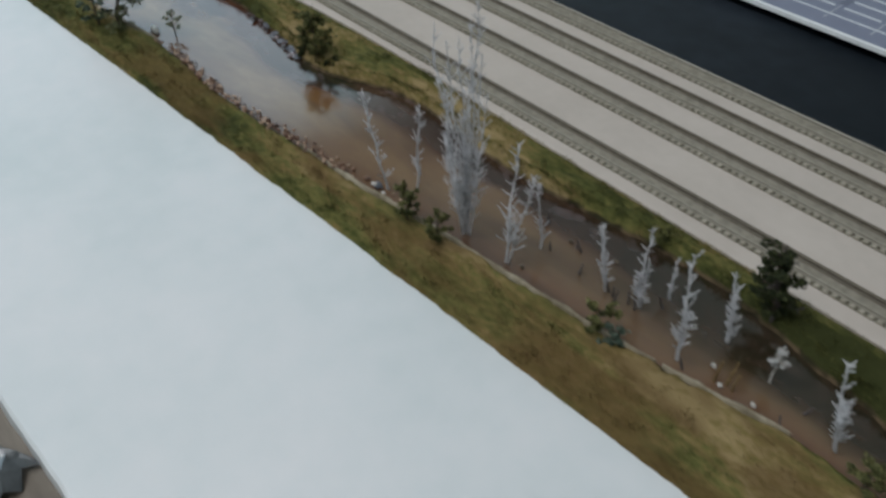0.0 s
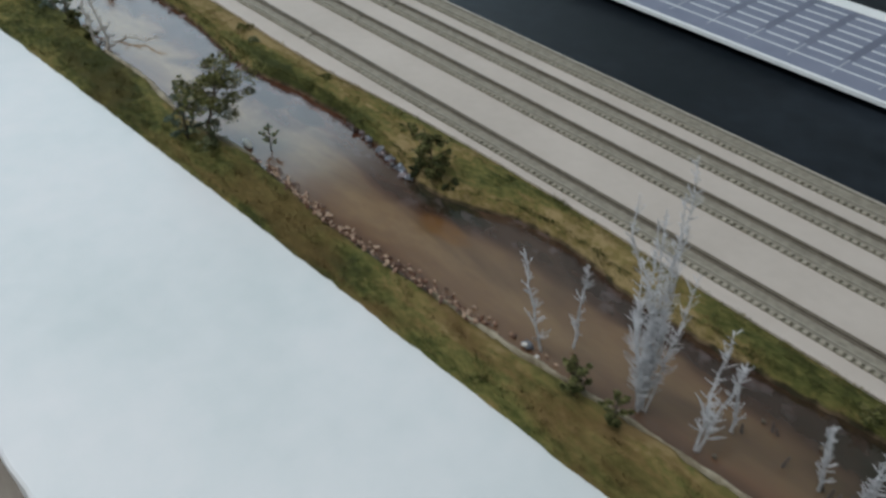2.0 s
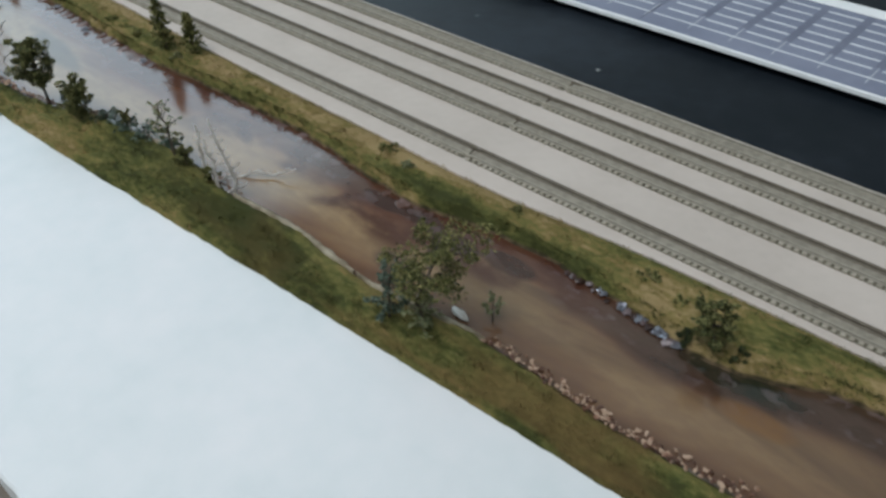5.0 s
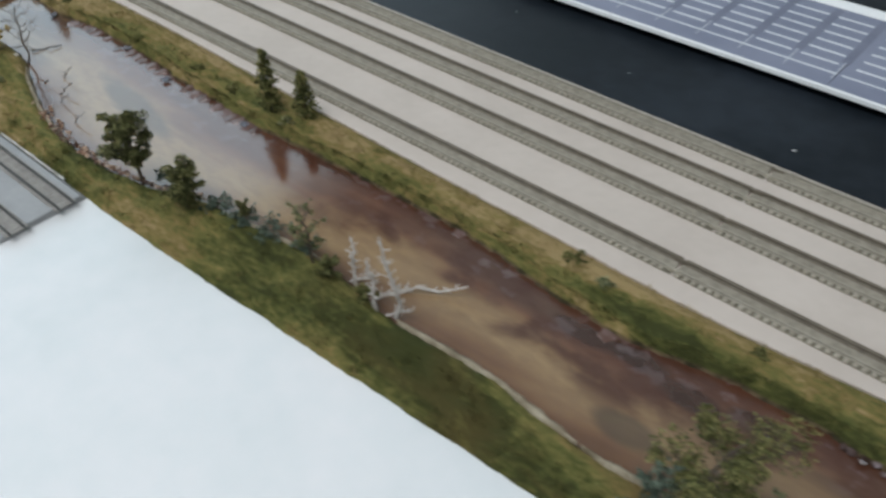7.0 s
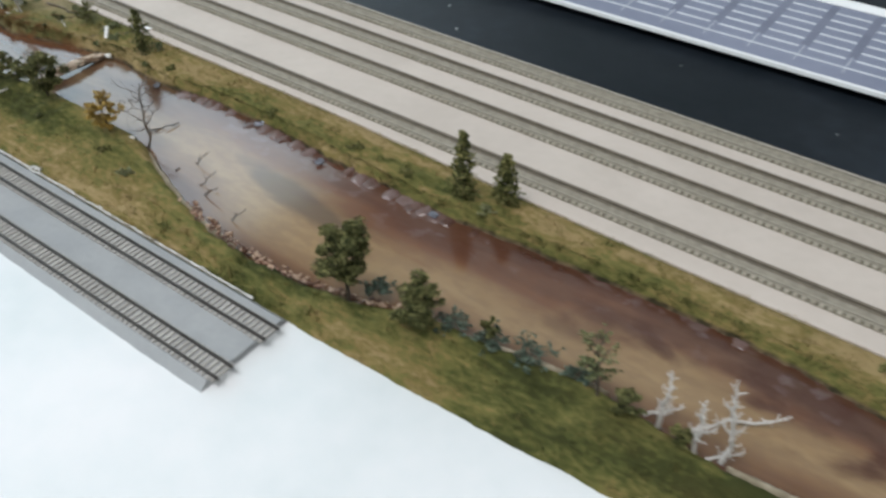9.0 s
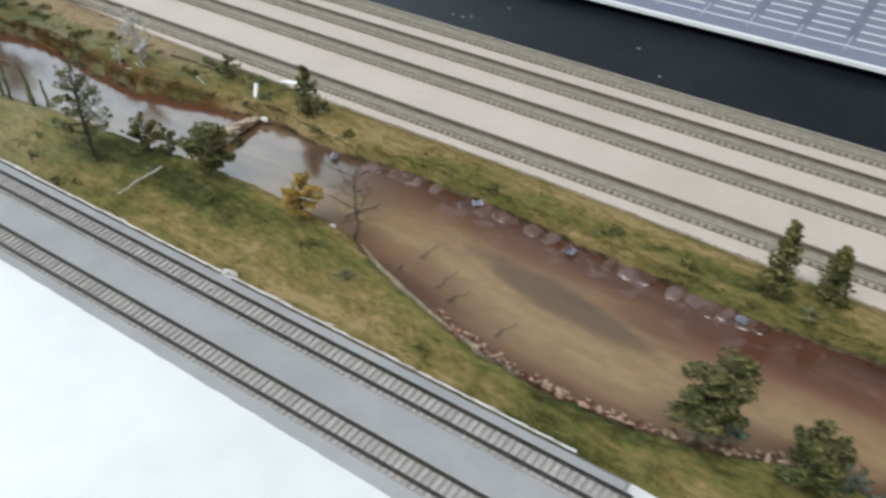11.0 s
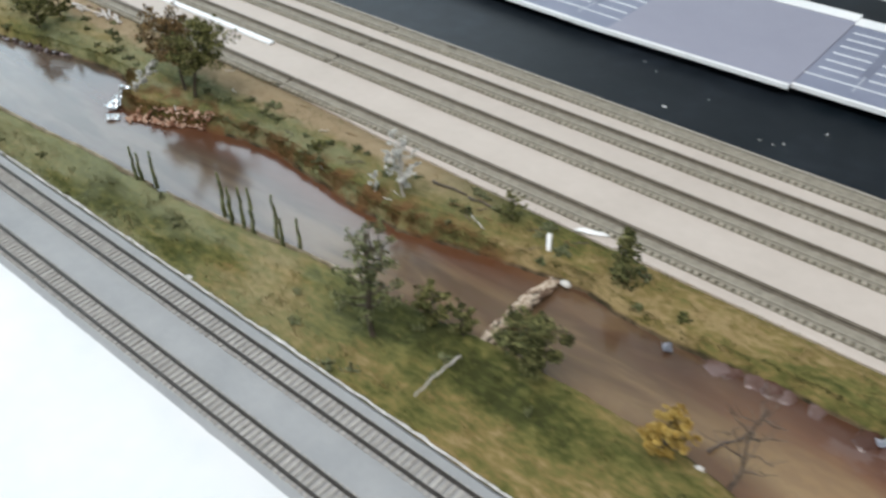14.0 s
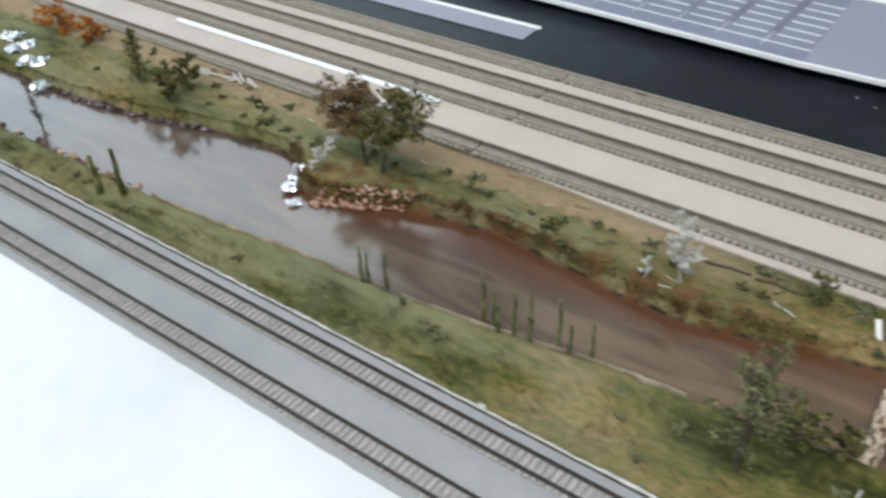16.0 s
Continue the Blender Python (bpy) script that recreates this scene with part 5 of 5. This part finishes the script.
limb(bm, [(0, 0, 0), (-0.0015, 0.0024, 0.0032), (-0.0030, 0.0047, 0.0062)], 0.0012, 0.0012, 12)
part("tube", bm, M["white_plastic"], t, smooth=False)
stick("stick", (-0.998, 0.1785, 0.0040), (-0.9985, 0.1650, 0.0042), 0.00048, "palewood", "thin pale stick lying on the grass", "stick", "fallen sticks", 1)
stick("stick", (-0.9985, 0.1650, 0.0042), (-0.998, 0.1525, 0.0040), 0.00042, "palewood", "thin pale stick lying on the grass", "stick", "fallen sticks", 2)
stick("fallen_log", (-1.084, 0.2625, 0.0014), (-1.064, 0.2640, 0.0014), 0.0007, "dark_log", "dark mossy log lying on the far bank", "log", "fallen logs", 3)
stick("fallen_log", (-1.062, 0.2630, 0.0014), (-1.044, 0.2645, 0.0014), 0.0007, "dark_log", "dark mossy log lying on the far bank", "log", "fallen logs", 4)
LOG_A, LOG_B = (-0.5835, 0.1930), (-0.5540, 0.2165)
dead_tree(650, *LOG_A, 0.006, "bleached branch lying out over the water", "palewood", 14, 0.9, (LOG_B[0] - LOG_A[0], LOG_B[1] - LOG_A[1]), WATER_Z + 0.0012, r=0.0009, name="fallen_branch")
for i, (a, b) in enumerate((((-0.585, 0.187), (-0.574, 0.194)), ((-0.600, 0.189), (-0.588, 0.196)), ((-0.573, 0.184), (-0.562, 0.190)))):
    dead_tree(600 + i, *a, 0.006, "tangle of bleached branches at the waterline", "palewood", 12, 0.9, (b[0] - a[0], b[1] - a[1]), -0.003, r=0.0007, name="branch_tangle")
stick("fallen_twig", (-0.909, 0.204, WATER_Z + 0.0006), (-0.902, 0.221, WATER_Z + 0.001), 0.0005, "deadwood", "dark twig lying in the water", "twig", "fallen twigs", 6, 0.12)
stick("fallen_twig", (-0.868, 0.1895, WATER_Z + 0.0006), (-0.8646, 0.2023, WATER_Z + 0.001), 0.0004, "deadwood", "dark twig lying in the water", "twig", "fallen twigs", 7, 0.14)
stick("fallen_twig", (-0.303, 0.1845, -0.0018), (-0.268, 0.1865, -0.0018), 0.0007, "dark_log", "dark stick lying along the rubble", "twig", "fallen twigs", 8, 0.02)
rng = random.Random(9)
pile = thing("log_pile", (-1.386, 0.272, 0.0006), "heap of pale grey split logs on the far bank", "log pile")
for i in range(20):
    f = rng.uniform(-0.5, 0.5)
    c = Vector((f * 0.054, f * 0.006 + rng.uniform(-0.0035, 0.0035), rng.uniform(0.0008, 0.0028)))
    d = Vector((1, rng.uniform(-0.7, 0.7), rng.uniform(-0.2, 0.2))).normalized() * rng.uniform(0.003, 0.006)
    bm = bmesh.new()
    limb(bm, [c - d, c, c + d], 0.0008, 0.0007, 6)
    part("log", bm, M["palewood" if i % 3 else "log"], pile)

# plaster scraps along the roadbed, plastic sliver, rail joiners, specks of dust
for i, (x, y, s) in enumerate(((-0.921, 0.1440, 0.0065), (-0.868, 0.1434, 0.0026), (-1.239, 0.1432, 0.0024), (-1.118, 0.1438, 0.0030))):
    o = tagged(new("plaster_scrap", stone_mesh(900 + i, 0.5, M["plaster"], 2)), "white plaster scrap beside the grey roadbed", "plaster", "plaster scraps")
    o.matrix_world = pose(x, y, -0.0002, 0, 0, 0) @ Matrix.Diagonal((s * 1.35, s, s * 0.6, 1))
v, f = [], []
px = np.arange(-1.60, -0.760, 0.0016)
for x in px:
    wide = max(0.0, 0.0001 + 0.0011 * noise.noise((x * 42, 1, 6)) + 0.0007 * noise.noise((x * 230, 2, 6)))
    y = 0.1428 + 0.0004 * noise.noise((x * 120, 4, 6))
    lift = 0.0002 + 0.0005 * noise.noise((x * 260, 6, 6))
    v += [(x, y - 0.0007, 0.0002), (x, y, 0.0006 + lift), (x, y + wide, 0.0004 + lift), (x, y + wide + 0.0004, -0.0022)]
for k in range(len(px) - 1):
    for q in range(3):
        f.append((k * 4 + q, k * 4 + 4 + q, k * 4 + 5 + q, k * 4 + 1 + q))
tagged(from_arrays("plaster_edge", v, f, M["plaster"]), "uneven white plaster seam between the roadbed and the grass", "plaster")
o = tagged(new("plastic_sliver", stone_mesh(930, 0.25, M["white_plastic"], 2)), "white plastic sliver on the edge of the deck", "plastic scrap")
o.matrix_world = pose(-1.0035, 0.2775, 0.0008, 0, 0, 22) @ Matrix.Diagonal((0.016, 0.0035, 0.006, 1))
for x in (-0.4908, -1.172):
    for y in BACK:
        for side in (-1, 1):
            # far-side joiners take the shaded rail colour
            o = tagged(mesh_object("rail_joiner", boxed(-0.0036, 0.0036, -0.0011, 0.0011, 0, 0.0017, bevel=0.0003), M["rail_shaded" if side > 0 else "tie_cream"]), "short metal rail joiner at a track joint", "rail joiner", "rail joiners")
            o.matrix_world = pose(x + (0.002 if y > 0.34 else 0), y + side * (GAUGE + 0.0004), 0.0006)
for i, (x, y, s) in enumerate(((-1.0355, 0.4026, 0.0026), (-0.863, 0.4246, 0.0018), (-0.839, 0.3995, 0.0018), (-0.980, 0.4025, 0.0014), (-0.9727, 0.4024, 0.0014), (-0.9688, 0.4066, 0.0014), (-1.071, 0.4433, 0.0014), (-0.491, 0.407, 0.0022), (-1.02, 0.425, 0.0014), (-0.955, 0.43, 0.0014), (-0.60, 0.42, 0.0010), (-1.06, 0.437, 0.0012), (-0.70, 0.44, 0.001))):
    o = tagged(new("dust_fleck", stone_mesh(950 + i, 0.2, M["plaster"])), "pale dust fleck on the black board", "fleck", "dust flecks")
    o.matrix_world = pose(x, y, -0.0010, 0, 0, 60 * i) @ Matrix.Diagonal((s * 1.6, s * 0.8, s, 1))

# ---- static grass ----
rng = np.random.default_rng(5)


def grass(name, n, low, high, far, tall, label, material="grass", toward=0.0, patchy=None, span=(X1 + 0.15, X0 - 0.08)):
    """Loose blades over a strip of bank; toward: how far they hang to the near side."""
    x = rng.uniform(*span, n)
    lo, hi = low(x), high(x)
    y = lo + (hi - lo) * rng.random(n)
    d = (y - lo) if far else (hi - y)
    v, f = [], []
    ang, lean = rng.uniform(0, 6.283, n), rng.uniform(0.1, 0.9, n)
    h = rng.uniform(0.5, 1.0, n) * tall
    if patchy is not None:
        keep = [i for i in range(n) if noise.noise((x[i] * 85, y[i] * 120, 7)) > patchy]
        x, y, d, ang, lean, h, n = x[keep], y[keep], d[keep], ang[keep], lean[keep], h[keep], len(keep)
    for i in range(n):
        if material == "grass" and x[i] < -1.06 and y[i] > 0.262 and rng.random() < 0.75:
            h[i] *= 0.3
        clump = 0.6 + 1.1 * max(0.0, noise.noise((x[i] * 130, y[i] * 130, 2))) * 1.5
        z = bank_height(x[i], y[i], max(0.0002, d[i] + 0.001), far) - 0.0002
        c, s = math.cos(ang[i]), math.sin(ang[i])
        w, k = 0.00022, h[i] * clump
        v += [(x[i] - s * w, y[i] + c * w, z), (x[i] + s * w, y[i] - c * w, z), (x[i] + c * k * lean[i], y[i] + s * k * lean[i] - toward * k, z + k * (1.1 - 0.5 * lean[i]))]
        f.append((3 * i, 3 * i + 1, 3 * i + 2))
    ob = tagged(from_arrays(name, v, f, M[material], False), label, "grass", kind="stuff")
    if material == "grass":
        set_dry_and_shade(ob, np.repeat(x, 3), np.repeat(y, 3))
    return ob


grass("grass_fringe", 14000, lambda x: river_far(x) + 0.0010, lambda x: river_far(x) + 0.0046, True, 0.0032, "longer dark green grass hanging over the far waterline", "grass_dark", 0.5)
grass("grass_rust", 7000, lambda x: river_far(x) + 0.0004, lambda x: river_far(x) + 0.0080, True, 0.0026, "rust brown grass along the outer side of the bend", "grass_rust", 0.45, span=(-1.300, -1.030))


def bare(x):
    """How far the grass keeps back from the near waterline: more where the plaster rim shows."""
    x = np.asarray(x)
    return np.where(np.any([(x < a + 0.002) & (x > b - 0.002) for a, b in RIMS], axis=0), 0.0042, 0.0)


grass("grass_fringe", 6000, lambda x: river_near(x) - 0.0062 - bare(x), lambda x: river_near(x) - 0.0030 - bare(x), False, 0.0026, "longer dark green grass along the near waterline", "grass_dark", -0.3)
grass("grass_near", 60000, lambda x: board_edge(x) + 0.0006, lambda x: river_near(x) - 0.0022 - bare(x), False, 0.0017, "short straw and olive static grass on the near bank")
grass("grass_far", 45000, lambda x: river_far(x) + 0.0014, lambda x: deck_edge(x) - 0.0010, True, 0.0017, "short straw and olive static grass on the far bank")
grass("grass_tufts", 26000, lambda x: board_edge(x) + 0.001, lambda x: river_near(x) - 0.0035 - bare(x) * 1.5, False, 0.0038, "longer straw and green grass in scattered clumps", "grass", patchy=0.10)
grass("grass_tufts", 20000, lambda x: river_far(x) + 0.002, lambda x: deck_edge(x) - 0.003, True, 0.0038, "longer straw and green grass in scattered clumps", "grass", patchy=0.10)
for i, (x, y, w, c) in enumerate(((-0.365, 0.262, 0.016, "leaf_mid"), (-0.345, 0.257, 0.012, "leaf_mid"), (-0.53, 0.262, 0.016, "leaf_mid"), (-0.51, 0.256, 0.012, "leaf_light"), (-0.105, 0.262, 0.018, "leaf_mid"), (-0.44, 0.262, 0.012, "leaf_mid"),
                                  (-0.80, 0.256, 0.014, "leaf_mid"), (-0.765, 0.253, 0.012, "leaf_mid"), (-0.715, 0.251, 0.012, "leaf_light"), (-1.005, 0.258, 0.014, "leaf_light"), (-1.02, 0.268, 0.012, "leaf_light"), (-1.15, 0.250, 0.018, "leaf_mid"),
                                  (-1.20, 0.262, 0.016, "leaf_light"), (-1.33, 0.245, 0.020, "leaf_mid"), (-0.945, 0.253, 0.010, "leaf_mid"), (-0.86, 0.252, 0.012, "leaf_mid"), (-0.905, 0.175, 0.012, "leaf_mid"), (-0.88, 0.168, 0.012, "leaf_light"))):
    broadleaf(700 + i, x, y, 0.0030, w * 0.8, c, "low tuft of ground foam foliage on the bank", "tuft", "foliage tufts", "foliage_tuft", 6, 0.05, dens=45, size=0.0008)

# small clumps of ground foam and litter strewn over both banks, thicker towards the west
rng = random.Random(404)
CLUMP = ("leaf_light", "leaf_sage", "leaf_light")
for i in range(80):
    x = -0.96 - 0.56 * rng.random()
    far = rng.random() < 0.72
    lo, hi = (float(river_far(x)) + 0.003, float(deck_edge(x)) - 0.004) if far else (float(board_edge(x)) + 0.003, float(river_near(x)) - 0.006)
    y = lo + (hi - lo) * rng.random()
    z = bank_height(x, y, max(0.0002, y - float(river_far(x)) if far else float(river_near(x)) - y), far) - 0.0006
    broadleaf(1000 + i, x, y, rng.uniform(0.0018, 0.0034), rng.uniform(0.004, 0.009), rng.choice(CLUMP), "low clump of ground foam on the grassy bank", "tuft", "ground foam clumps", "foliage_tuft", 3, 0.05, z=z, dens=44, size=0.0007)
for i in range(46):
    x = rng.uniform(-1.34, -0.97)
    y = rng.uniform(float(river_far(x)) + 0.004, float(deck_edge(x)) - 0.003)
    z = bank_height(x, y, y - float(river_far(x)), True) + 0.0012
    a, ln = rng.uniform(-0.5, 0.9), rng.uniform(0.003, 0.008)
    stick("fallen_twig", (x, y, z), (x + math.cos(a) * ln, y + math.sin(a) * ln, z + rng.uniform(-0.0002, 0.0006)), rng.uniform(0.00022, 0.00040), rng.choice(("palewood", "dark_log", "ochre_stick", "ochre_stick")), "small dry twig lying on the far bank", "twig", "dry twigs on the bank", 2000 + i, 0.06)

# ties last
for t, n, pitch, me, h in ties_to_lay:
    for i in range(n):
        o = new("tie", me)
        o.parent = t
        o.location = (-h + pitch * (i + 0.5), 0, 0)

# the plan is drawn in units of UNIT metres: bring it to true size
size = Matrix.Scale(UNIT, 4)
bpy.context.view_layer.update()
for ob in [o for o in scene.objects if o.parent is None and o is not cam]:
    ob.matrix_world = size @ ob.matrix_world
